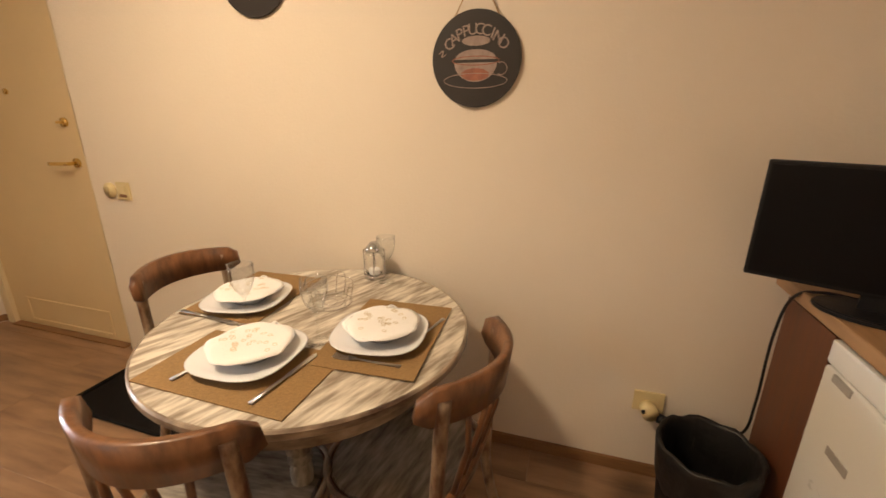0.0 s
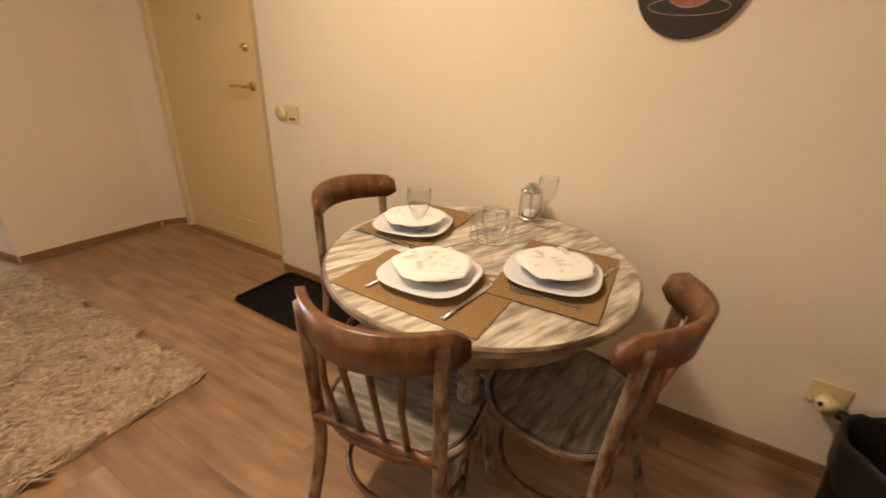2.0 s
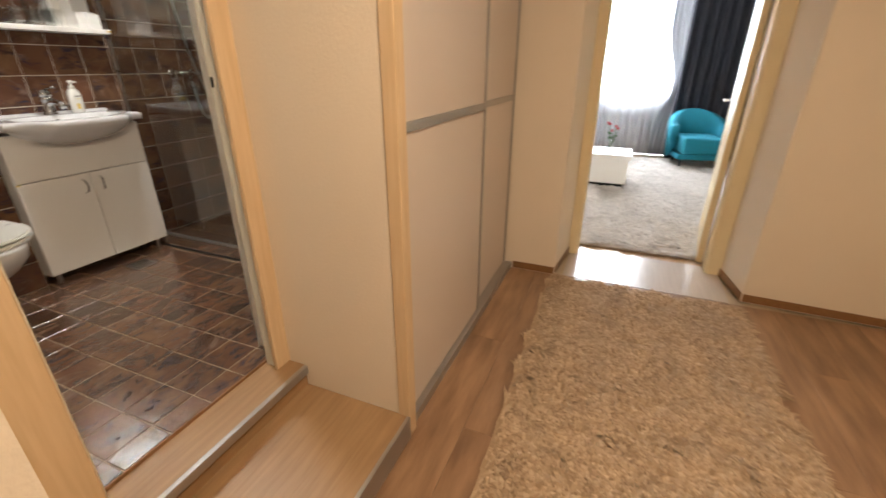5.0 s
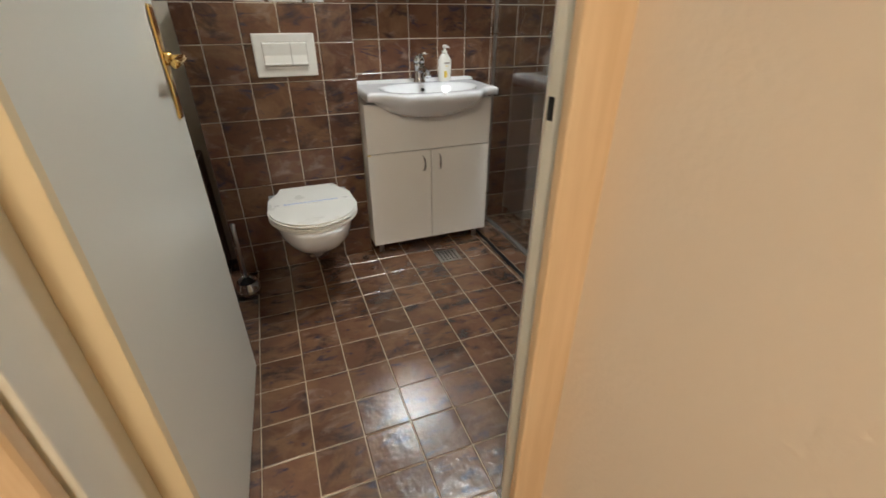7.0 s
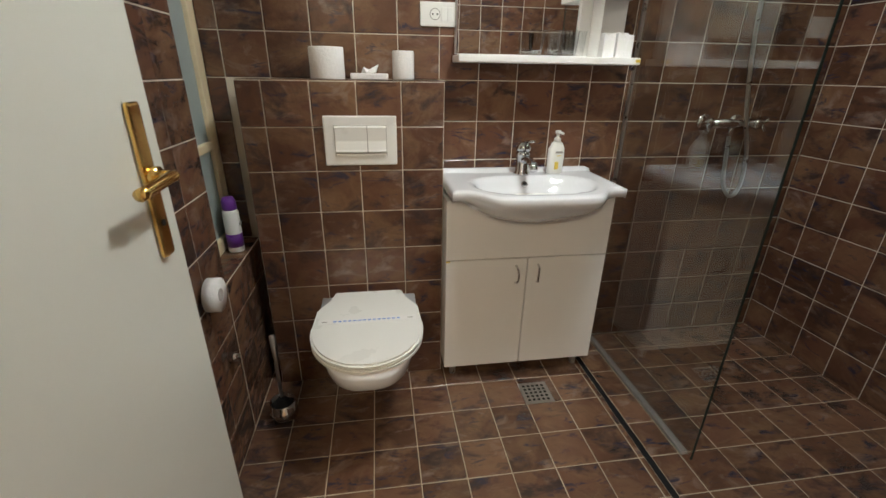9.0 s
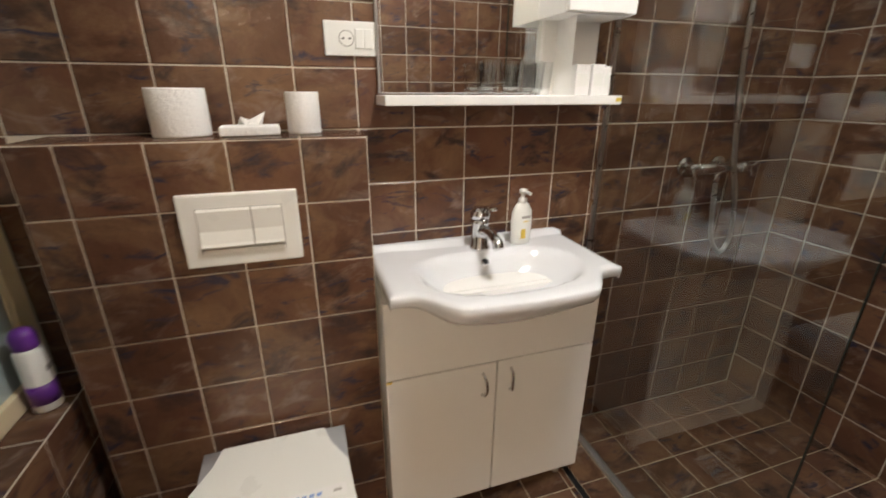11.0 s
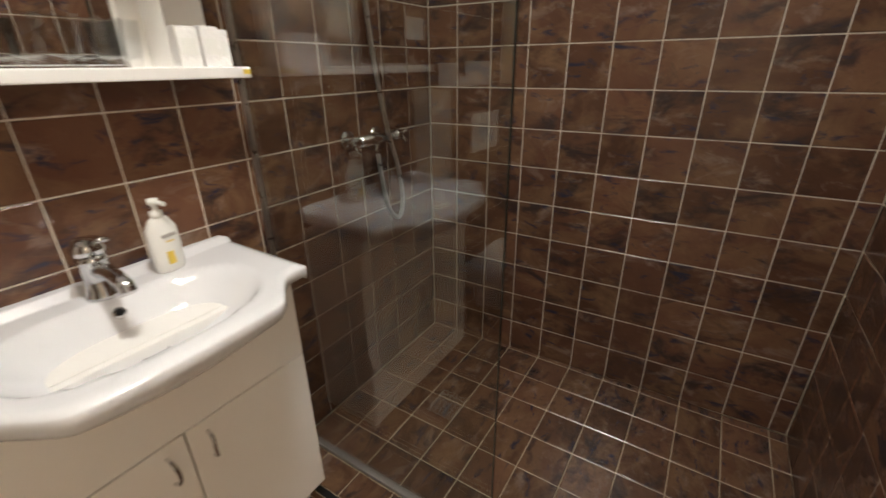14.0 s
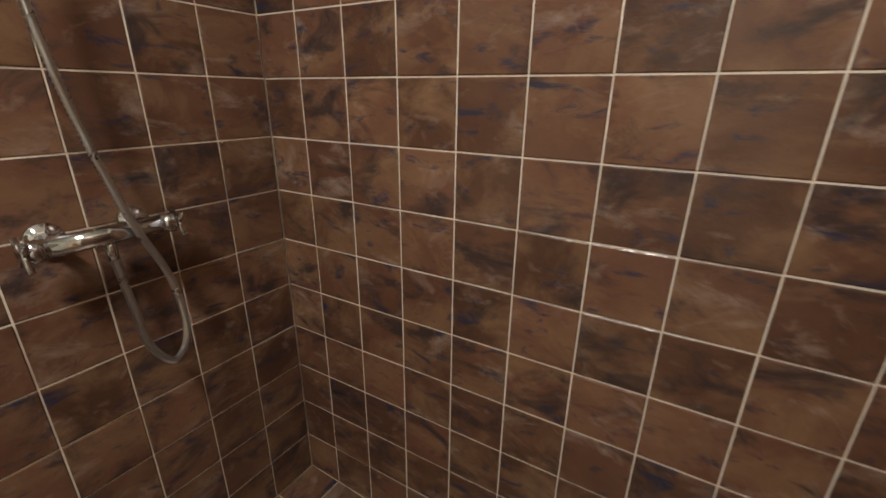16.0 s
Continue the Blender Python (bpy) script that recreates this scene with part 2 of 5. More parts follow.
def box(x0, y0, z0, x1, y1, z1, bevel=0.0, seg=2, bm=None):
    bm2 = bmesh.new()
    bmesh.ops.create_cube(bm2, size=1, matrix=Matrix.Translation(((x0 + x1) / 2, (y0 + y1) / 2, (z0 + z1) / 2)) @ Matrix.Diagonal((abs(x1 - x0), abs(y1 - y0), abs(z1 - z0), 1)))
    if bevel:
        bmesh.ops.bevel(bm2, geom=bm2.edges[:], offset=bevel, segments=seg, affect="EDGES", profile=0.6)
    return join(bm, bm2)


def join(bm, bm2):
    if bm is None:
        return bm2
    me = bpy.data.meshes.new("tmp")
    bm2.to_mesh(me)
    bm2.free()
    bm.from_mesh(me)
    bpy.data.meshes.remove(me)
    return bm


def lathe(profile, seg=32, sx=1.0, sy=1.0, power=2.0, bm=None):
    """Surface of revolution of (radius, height) pairs; power above 2 squares it off."""
    b = bmesh.new()
    rings = []
    for r, z in profile:
        ring = []
        for i in range(seg):
            a = 2 * math.pi * i / seg
            c, s = math.cos(a), math.sin(a)
            k = (abs(c) ** power + abs(s) ** power) ** (-1 / power)
            ring.append(b.verts.new((r * k * c * sx, r * k * s * sy, z)))
        rings.append(ring)
    for p, q in zip(rings, rings[1:]):
        for i in range(seg):
            j = (i + 1) % seg
            b.faces.new((p[i], p[j], q[j], q[i]))
    for ring, rad in ((rings[0], profile[0][0]), (rings[-1], profile[-1][0])):
        if rad > 1e-4:
            b.faces.new(ring)
    bmesh.ops.remove_doubles(b, verts=b.verts, dist=1e-5)
    return join(bm, b)


def tube(points, radius, seg=10, bm=None, flat=1.0, radii=None, up=(0, 0, 1)):
    """A rod along points; radii may change on the way, flat squeezes it."""
    b = bmesh.new()
    pts = [Vector(p) for p in points]
    rings = []
    for i, p in enumerate(pts):
        d = (pts[min(i + 1, len(pts) - 1)] - pts[max(i - 1, 0)]).normalized()
        u = Vector(up)
        if abs(d.dot(u)) > 0.95:
            u = Vector((0, 1, 0)) if abs(d.y) < 0.9 else Vector((1, 0, 0))
        s = d.cross(u).normalized()
        w = s.cross(d)
        r = radii[i] if radii else radius
        rings.append([b.verts.new(p + s * (r * math.cos(2 * math.pi * k / seg)) + w * (r * flat * math.sin(2 * math.pi * k / seg))) for k in range(seg)])
    for p, q in zip(rings, rings[1:]):
        for k in range(seg):
            j = (k + 1) % seg
            b.faces.new((p[k], p[j], q[j], q[k]))
    b.faces.new(rings[0])
    b.faces.new(rings[-1][::-1])
    return join(bm, b)


def prism(outline, z0, z1, bevel=0.0, bm=None):
    """An upright block over a plan outline of (x, y)."""
    b = bmesh.new()
    lo = [b.verts.new((x, y, z0)) for x, y in outline]
    f = b.faces.new(lo)
    r = bmesh.ops.extrude_face_region(b, geom=[f])
    bmesh.ops.translate(b, vec=(0, 0, z1 - z0), verts=[v for v in r["geom"] if isinstance(v, bmesh.types.BMVert)])
    if bevel:
        bmesh.ops.bevel(b, geom=[e for e in b.edges if abs(e.verts[0].co.z - e.verts[1].co.z) < 1e-6], offset=bevel, segments=2, affect="EDGES")
    return join(bm, b)


def arc(cx, cy, r, a0, a1, n):
    return [(cx + r * math.cos(radians(a0 + (a1 - a0) * i / n)), cy + r * math.sin(radians(a0 + (a1 - a0) * i / n))) for i in range(n + 1)]


def smooth_path(points, n=6):
    """Catmull-Rom through a few points."""
    p = [Vector(q) for q in points]
    p = [p[0] * 2 - p[1]] + p + [p[-1] * 2 - p[-2]]
    out = []
    for i in range(1, len(p) - 2):
        for k in range(n):
            t = k / n
            out.append(0.5 * ((2 * p[i]) + (p[i + 1] - p[i - 1]) * t + (2 * p[i - 1] - 5 * p[i] + 4 * p[i + 1] - p[i + 2]) * t * t + (3 * p[i] - p[i - 1] - 3 * p[i + 1] + p[i + 2]) * t ** 3))
    return out + [p[-2]]


def block(name, x0, y0, z0, x1, y1, z1, mat, label, category="wall"):
    return tagged(part(name, box(x0, y0, z0, x1, y1, z1), mat), label, category, kind="structure")


# ---- the structure: hall and dining corner ----
H = 2.75
DW = 1.45         # face of the dining wall
block("wall_dining", -2.42, DW, 0, 1.24, DW + 0.25, H, WALL, "warm cream painted plaster wall of the dining corner")
block("wall_door_head", -3.70, DW, 2.1, -2.42, DW + 0.25, H, WALL, "cream plaster above the recessed entrance door")
block("wall_behind_door", -3.75, DW + 0.185, 0, -2.42, DW + 0.25, 2.1, WALL, "plain plaster closing the wall behind the entrance door")
tagged(part("wall_far_pier", prism([(-3.845, 0.533), (-3.805, 1.405), (-3.70, 1.60), (-3.70, 1.7), (-4.3, 1.7), (-4.3, 0.47), (-4.22, 0.47)], 0, H), WALL), "cream plaster pier between entrance door and living room", "wall", kind="structure")
tagged(part("wall_wardrobe_pier", prism([(-3.78, -0.86), (-3.78, -0.555), (-4.22, -0.51), (-4.3, -0.51), (-4.3, -1.6), (-3.78, -1.6)], 0, H), WALL), "cream plaster pier beside the wardrobe", "wall", kind="structure")
block("wall_living_head", -4.3, -0.51, 2.08, -4.14, 0.47, H, WALL, "cream plaster above the living room doorway")
block("wall_kitchen_end", 1.24, -2.0, 0, 1.4, DW + 0.25, H, WALL, "plain cream wall closing the kitchen end")
block("wall_bath_head", -2.21, -1.52, ZB + 2.03, -1.36, -1.37, H, WALL, "cream plaster above the bathroom door")
block("ceiling", -4.3, -3.4, H, 2.4, 1.7, H + 0.15, material("ceiling_paint", (0.82, 0.79, 0.74), 0.85, scale=2, amount=0.1), "plain white plaster ceiling", "ceiling")
block("floor", -4.3, -1.6, -0.12, 2.4, 1.7, -0.012, FGROUT, "screed under the oak laminate floor", "floor")
tagged(part("wall_niche", prism([(-1.345, -1.6), (-1.345, -1.37), (-1.275, -0.86), (1.24, -0.86), (1.24, -1.6)], 0, H), WALL), "cream plaster wall beside the bathroom steps", "wall", kind="structure")


def skirting(x0, y0, x1, y1, thick=0.014, high=0.055):
    d = Vector((x1 - x0, y1 - y0, 0))
    n = Vector((-d.y, d.x, 0)).normalized() * thick
    bm = prism([(x0, y0), (x1, y1), (x1 + n.x, y1 + n.y), (x0 + n.x, y0 + n.y)], 0, high, 0.003)
    return tagged(part("baseboard", bm, SKIRT), "narrow brown wooden skirting board along the plaster wall", "baseboard", kind="structure")


skirting(1.24, DW - 0.001, -2.42, DW - 0.001)
skirting(-3.843, 0.54, -3.805, 1.40)
skirting(-3.805, 1.405, -3.705, 1.59)
skirting(-4.2, 0.466, -3.845, 0.53)
skirting(-3.778, -0.84, -3.778, -0.56)
skirting(-3.78, -0.552, -4.2, -0.508)

# wardrobe with sliding doors, its side forms the niche
WX0, WX1, WY = -2.19, -3.778, -0.85
ward = thing("wardrobe", pose(WX0, WY, 0), "built-in wardrobe with pale sliding doors in grey aluminium rails", "wardrobe")
part("body", box(WX1 - WX0, -0.72, 0, -0.02, -0.09, 2.5), WHITE, ward)
part("side_panel", box(-0.02, -0.54, 0.0, 0.0, -0.035, 2.5, 0.002), WALL, ward, "cream painted side panel")
part("corner_post", box(-0.045, -0.034, 0, 0.006, 0.012, 2.5, 0.004), FRAME, ward, "pale ash corner post")
part("bottom_rail", box(WX1 - WX0, -0.085, 0, -0.05, 0.0, 0.045, 0.003), ALU, ward, "grey aluminium floor rail")
part("top_rail", box(WX1 - WX0, -0.085, 2.42, -0.05, 0.0, 2.5, 0.003), ALU, ward, "grey aluminium top rail")
PANEL = material("pale_door_panel", (0.66, 0.58, 0.53), 0.4, scale=3, amount=0.1)
for i, (a, b, dy) in enumerate(((-0.06, -0.91, -0.045), (-0.89, -1.57, -0.012 - 0.06))):
    door = part("sliding_door", box(b + 0.02, dy, 0.05, a - 0.02, dy + 0.02, 2.42), PANEL, ward, "pale sliding door")
    part("stile", box(a - 0.02, dy - 0.004, 0.046, a, dy + 0.028, 2.42, 0.002), ALU, door)
    part("stile", box(b, dy - 0.004, 0.046, b + 0.02, dy + 0.028, 2.42, 0.002), ALU, door)
    part("cross_bar", box(b + 0.02, dy + 0.021, 1.112, a - 0.02, dy + 0.027, 1.144, 0.002), ALU, door)

# steps up to the bathroom
st = thing("step", pose(0, 0, 0), "oak laminate step with a grey aluminium nosing", "step", kind="structure")
part("tread", box(-2.188, -1.31, 0, -1.28, -0.85, 0.096), OAKY, st)
part("nosing", box(-2.184, -0.851, 0.0, -1.276, -0.836, 0.1, 0.003), ALU, st, "grey aluminium nosing")
st2 = thing("threshold_step", pose(0, 0, 0), "oak laminate threshold step with a bright metal nosing", "step", kind="structure")
part("tread", box(-2.188, -1.466, 0, -1.35, -1.308, ZB - 0.008), OAKY, st2)
part("nosing", box(-2.184, -1.311, ZB - 0.04, -1.34, -1.291, ZB - 0.004, 0.004), ALU, st2, "bright metal nosing")
part("edge_trim", box(-2.2, -1.47, 0.1, -1.35, -1.464, ZB + 0.003), SKIRT, st2)

# bathroom door frame and leaf
fr = thing("door_frame", pose(0, 0, ZB - 0.008), "pale ash veneer door frame of the bathroom", "door frame", kind="structure")
part("jamb", box(-2.216, -1.462, 0, -2.145, -1.402, 2.04), FRAME, fr)
part("reveal", box(-2.145, -1.454, 0, -2.134, -1.403, 2.04, 0.002), LEAFP, fr, "grey-cream painted rebate")
part("casing", box(-2.214, -1.404, 0, -2.12, -1.385, 2.1, 0.004), FRAME, fr)
# black puts the shade of the latch recess into the plate's colour
part("strike_plate", box(-2.136, -1.449, 1.045, -2.1325, -1.437, 1.075, 0.001), BLACK, fr, "small strike plate, black for its shaded recess")
part("jamb", box(-1.47, -1.522, 0, -1.36, -1.402, 2.04), FRAME, fr)
part("reveal", box(-1.505, -1.64, 0, -1.452, -1.402, 2.04, 0.003), LEAFP, fr, "white painted rebate")
part("casing", box(-1.495, -1.402, 0, -1.348, -1.372, 2.1, 0.012, 3), FRAME, fr)
part("head", box(-2.216, -1.462, 2.04, -1.36, -1.372, 2.11, 0.003), FRAME, fr)

leaf_a = math.degrees(math.atan2(-2.31 + 1.535, -1.552 + 1.522))
leaf = thing("door_bathroom", pose(-1.522, -1.535, ZB + 0.008, 0, 0, leaf_a), "white painted bathroom door standing open with brass handle", "door")
LW = 0.775
part("leaf", box(0, -0.02, 0, LW, 0.02, 2.0, 0.003), LEAFP, leaf)
part("rebate_strip", box(-0.004, -0.026, 0, 0.016, 0.018, 2.0, 0.002), CREAM, leaf, "cream edge strip by the hinges")


def brass_handle(parent, x, z, side, long_plate=True, way=-1):
    s = side
    pl = part("handle_plate", box(x - 0.018, s * 0.021, z - 0.14, x + 0.018, s * 0.029, z + 0.115, 0.006), BRASS, parent, "polished brass handle plate")
    part("lever", tube(smooth_path([(x, s * 0.025, z), (x, s * 0.06, z), (x + way * 0.025, s * 0.068, z + 0.002), (x + way * 0.11, s * 0.066, z - 0.004)]), 0.0095, 10), BRASS, pl, "", True)
    part("rose", tube([(x, s * 0.024, z), (x, s * 0.042, z)], 0.016, 14), BRASS, pl, "", True)
    part("keyhole", tube([(x, s * 0.0285, z - 0.08), (x, s * 0.0305, z - 0.08)], 0.006, 8), BLACK, pl)


brass_handle(leaf, LW - 0.06, 1.055, -1)
brass_handle(leaf, LW - 0.06, 1.055, 1)

# entrance door in its recess
ed = thing("door_entrance", pose(-2.60, DW + 0.115, 0.012), "cream painted entrance door with brass fittings, closed", "door")
EW = 1.03
part("leaf", box(-EW, 0.0, 0.0, 0, 0.045, 2.03, 0.003), DOOR, ed)
bm = box(-EW + 0.15, -0.006, 0.03, -0.12, 0.004, 0.045, 0.003)
for (a, b, c, d) in ((-EW + 0.15, 0.03, -EW + 0.165, 0.2), (-0.135, 0.03, -0.12, 0.2), (-EW + 0.15, 0.183, -0.12, 0.2)):
    box(a, -0.006, b, c, 0.004, d, 0.003, bm=bm)
part("panel_moulding", bm, DOOR, ed)
hp = part("handle_rose", tube([(-0.065, 0.002, 1.115), (-0.065, -0.012, 1.115)], 0.026, 18), BRASS, ed, "polished brass rose", True)
part("lever", tube(smooth_path([(-0.065, -0.01, 1.115), (-0.065, -0.055, 1.115), (-0.09, -0.062, 1.115), (-0.195, -0.06, 1.111)]), 0.01, 10), BRASS, hp, "", True)
lk = part("lock_rose", tube([(-0.085, 0.002, 1.33), (-0.085, -0.014, 1.33)], 0.024, 18), BRASS, ed, "brass lock rose", True)
part("thumb_turn", box(-0.11, -0.034, 1.323, -0.07, -0.012, 1.337, 0.004), BRASS, lk)
part("peephole", tube([(-0.487, 0.002, 1.488), (-0.487, -0.008, 1.488)], 0.016, 14), BRASS, ed, "brass peephole", True)
ef = thing("entrance_frame", pose(0, 0, 0), "cream painted frame round the entrance door", "door frame", kind="structure")
part("jamb", prism([(-2.60, DW + 0.112), (-2.422, DW + 0.002), (-2.422, DW + 0.183), (-2.60, DW + 0.183)], 0, 2.1), CREAM, ef)
part("jamb", box(-3.70, DW + 0.09, 0, -3.63, DW + 0.18, 2.1), CREAM, ef)
part("head", box(-3.63, DW + 0.08, 2.045, -2.60, DW + 0.18, 2.1), CREAM, ef)
part("sill", box(-3.63, DW + 0.07, 0, -2.60, DW + 0.18, 0.01), SKIRT, ef)


# ---- living room beyond ----
LX = -8.65
block("floor_living", LX, -3.0, -0.12, -4.3, 3.2, -0.004, OAKY, "oak laminate floor of the living room", "floor")
# the pale colour stands in for light reflected off the doorway floor
block("threshold_strip", -4.3, -0.5, -0.1, -3.79, 0.47, 0.0025, material("threshold_sheen_laminate", (0.55, 0.48, 0.42), 0.22, scale=4, stretch=(1, 10, 10), amount=0.4), "laminate threshold of the living room doorway, paled for reflected light", "floor")
block("ceiling_living", LX, -3.0, H, -4.3, 3.2, H + 0.15, WHITE, "white living room ceiling", "ceiling")
block("wall_living_left", LX, -3.15, 0, -4.3, -3.0, H, WALL, "pale living room wall")
block("wall_living_right", LX, 3.0, 0, -4.3, 3.15, H, WALL, "pale living room wall")
block("wall_living_near", -4.36, -3.0, 0, -4.301, -0.51, H, WALL, "pale living room wall beside the doorway")
block("wall_living_near_2", -4.36, 0.47, 0, -4.301, 3.0, H, WALL, "pale living room wall beside the doorway")
LWALL = material("grey_white_wall", (0.62, 0.62, 0.63), 0.8, scale=2, amount=0.1)
block("wall_living_window", LX - 0.2, -3.0, 0, LX, 3.0, 0.85, LWALL, "pale wall below the living room window")
block("wall_living_window_2", LX - 0.2, -3.0, 0.85, LX, -1.15, H, LWALL, "pale wall beside the living room window")
block("wall_living_window_3", LX - 0.2, 0.35, 0.85, LX, 3.0, H, CURTAIN, "dark papered wall beside the living room window")
block("wall_living_window_4", LX - 0.2, -1.15, 2.55, LX, 0.35, H, LWALL, "pale wall above the living room window")
win = thing("window_living", pose(LX - 0.1, -0.4, 0.85), "white framed living room window full of daylight", "window", kind="structure")
part("window_frame", box(-0.03, -0.75, 0, 0.03, -0.69, 1.7), WHITE, win)
part("window_frame", box(-0.03, 0.69, 0, 0.03, 0.75, 1.7), WHITE, win)
part("window_frame", box(-0.03, -0.03, 0.06, 0.03, 0.03, 1.64), WHITE, win)
part("window_frame", box(-0.03, -0.69, 0, 0.03, 0.69, 0.06), WHITE, win)
part("window_frame", box(-0.03, -0.69, 1.64, 0.03, 0.69, 1.7), WHITE, win)
for a, b in ((-0.69, -0.03), (0.03, 0.69)):
    o = part("pane", box(-0.004, a, 0.06, 0.004, b, 1.64), CLEAR, win)
    o.visible_shadow = False
tagged(part("backdrop", box(LX - 1.0, -3, -0.5, LX - 0.9, 3, 4), glow_material("daylight_beyond", (0.9, 0.95, 1.0), 22)), "bright overcast daylight outside the window", "backdrop", kind="structure")


def curtain(name, y0, y1, z0, z1, mat, label, x, folds=14, amp=0.03, gather=None):
    b = bmesh.new()
    n, rows = folds * 8, 12
    grid = []
    for j in range(rows + 1):
        v = j / rows
        row = []
        for i in range(n + 1):
            u = i / n
            y = y0 + (y1 - y0) * u
            if gather:
                k = math.exp(-((v - gather[0]) / 0.16) ** 2) * gather[1]
                y = y * (1 - k) + gather[2] * k
            row.append(b.verts.new((x + amp * math.sin(u * folds * 2 * math.pi) + 0.012 * math.sin(u * 11 + v * 3), y, z0 + (z1 - z0) * v)))
        grid.append(row)
    for p, q in zip(grid, grid[1:]):
        for i in range(n):
            b.faces.new((p[i], p[i + 1], q[i + 1], q[i]))
    ob = part(name, b, mat, None, "", True)
    so = ob.modifiers.new("thick", "SOLIDIFY")
    so.thickness = 0.002
    return tagged(ob, label, "curtain")


curtain("sheer_curtain", -1.3, 0.42, 0.05, 2.6, SHEER, "white sheer curtain hanging before the bright window", LX + 0.1, 16)
curtain("grey_curtain", 0.12, 0.5, 0.05, 2.6, material("grey_voile", (0.3, 0.3, 0.32), 0.9, scale=9, amount=0.2), "grey voile curtain tied back beside the window", LX + 0.2, 6, 0.02, (0.4, 0.6, 0.42))
curtain("dark_curtain", 0.35, 2.2, 0.02, 2.6, CURTAIN, "heavy dark navy curtain hanging to the floor", LX + 0.28, 14)


def shag(name, corners, mat, label, high=0.03, n=26000, seed=3, blade=0.045, wide=0.006):
    """A base mat with a pile of bent tufts."""
    rnd = random.Random(seed)
    (ax, ay), (bx, by), (cx, cy), (dx, dy) = corners
    root = thing(name, pose(0, 0, 0), label, "rug")
    part("backing", prism(corners, 0.001, 0.012), mat, root)
    vs, fs = [], []
    for _ in range(n):
        u, v = rnd.random(), rnd.random()
        x = (ax * (1 - u) + bx * u) * (1 - v) + (dx * (1 - u) + cx * u) * v
        y = (ay * (1 - u) + by * u) * (1 - v) + (dy * (1 - u) + cy * u) * v
        a = 0.7 * noise.noise((x * 9, y * 9, 0)) * 4 + rnd.uniform(-0.5, 0.5) + 2.2
        l = blade * rnd.uniform(0.6, 1.1)
        w = wide * rnd.uniform(0.7, 1.2)
        ox, oy = math.cos(a), math.sin(a)
        h = high * rnd.uniform(0.55, 1.1)
        i = len(vs)
        vs += [(x - oy * w, y + ox * w, 0.008), (x + oy * w, y - ox * w, 0.008),
               (x + ox * l * 0.5 - oy * w, y + oy * l * 0.5 + ox * w, h), (x + ox * l * 0.5 + oy * w, y + oy * l * 0.5 - ox * w, h),
               (x + ox * l, y + oy * l, h * 0.75)]
        fs += [(i, i + 1, i + 3, i + 2), (i + 2, i + 3, i + 4)]
    me = bpy.data.meshes.new("shag_surface")
    me.from_pydata(vs, [], fs)
    me.materials.append(mat)
    pile = new("shag_surface", me)
    pile.parent = root
    pile["kind"] = "stuff"
    return root


def tuft_material(name, a, b, c):
    m = material(name, a, 0.95, 0, b, 9, sharp=0.35)
    n, l = m.node_tree.nodes, m.node_tree.links
    g = n.new("ShaderNodeNewGeometry")
    r = n.new("ShaderNodeValToRGB")
    r.color_ramp.elements[0].color, r.color_ramp.elements[1].color = (*b, 1), (*c, 1)
    l.new(g.outputs["Random Per Island"], r.inputs[0])
    mix = n.new("ShaderNodeMixRGB")
    mix.inputs[0].default_value = 0.6
    bs = n["Principled BSDF"]
    l.new(bs.inputs["Base Color"].links[0].from_socket, mix.inputs[1])
    l.new(r.outputs[0], mix.inputs[2])
    l.new(mix.outputs[0], bs.inputs["Base Color"])
    return m


TUFT = tuft_material("beige_pile", (0.50, 0.37, 0.245), (0.27, 0.18, 0.11), (0.62, 0.47, 0.33))
TUFTL = tuft_material("grey_beige_pile", (0.55, 0.50, 0.45), (0.42, 0.37, 0.33), (0.66, 0.60, 0.55))
shag("shaggy_rug", [(-1.89, 0.53), (-3.69, 0.49), (-3.71, -0.58), (-1.87, -0.54)], TUFT, "beige long-pile shaggy rug lying on the hall floor", n=30000, blade=0.07, wide=0.0075, high=0.034)
shag("living_rug", [(-4.4, 1.9), (-8.2, 1.9), (-8.2, -1.6), (-4.4, -1.6)], TUFTL, "grey-beige shaggy carpet covering the living room floor", n=36000, blade=0.11, wide=0.014, seed=5)

ct = thing("coffee_table", pose(-6.48, -0.385, 0), "white glossy square coffee table on the shaggy carpet", "table")
part("tabletop", box(-0.26, -0.25, 0.33, 0.26, 0.25, 0.385, 0.004), WHITE, ct)
part("body", box(-0.235, -0.225, 0.06, 0.235, 0.225, 0.33, 0.003), WHITE, ct)
part("plinth", box(-0.2, -0.19, 0.0, 0.2, 0.19, 0.06), BLACK, ct, "dark recessed plinth")
va = thing("vase", pose(-6.5, -0.385, 0.385), "small clear vase with red flowers on the coffee table", "vase")
part("body", lathe([(0.0, 0.0), (0.035, 0.0), (0.04, 0.05), (0.028, 0.12), (0.024, 0.12), (0.034, 0.05), (0.03, 0.01), (0.0, 0.01)], 20), CLEAR, va, "", True)
rf = random.Random(8)
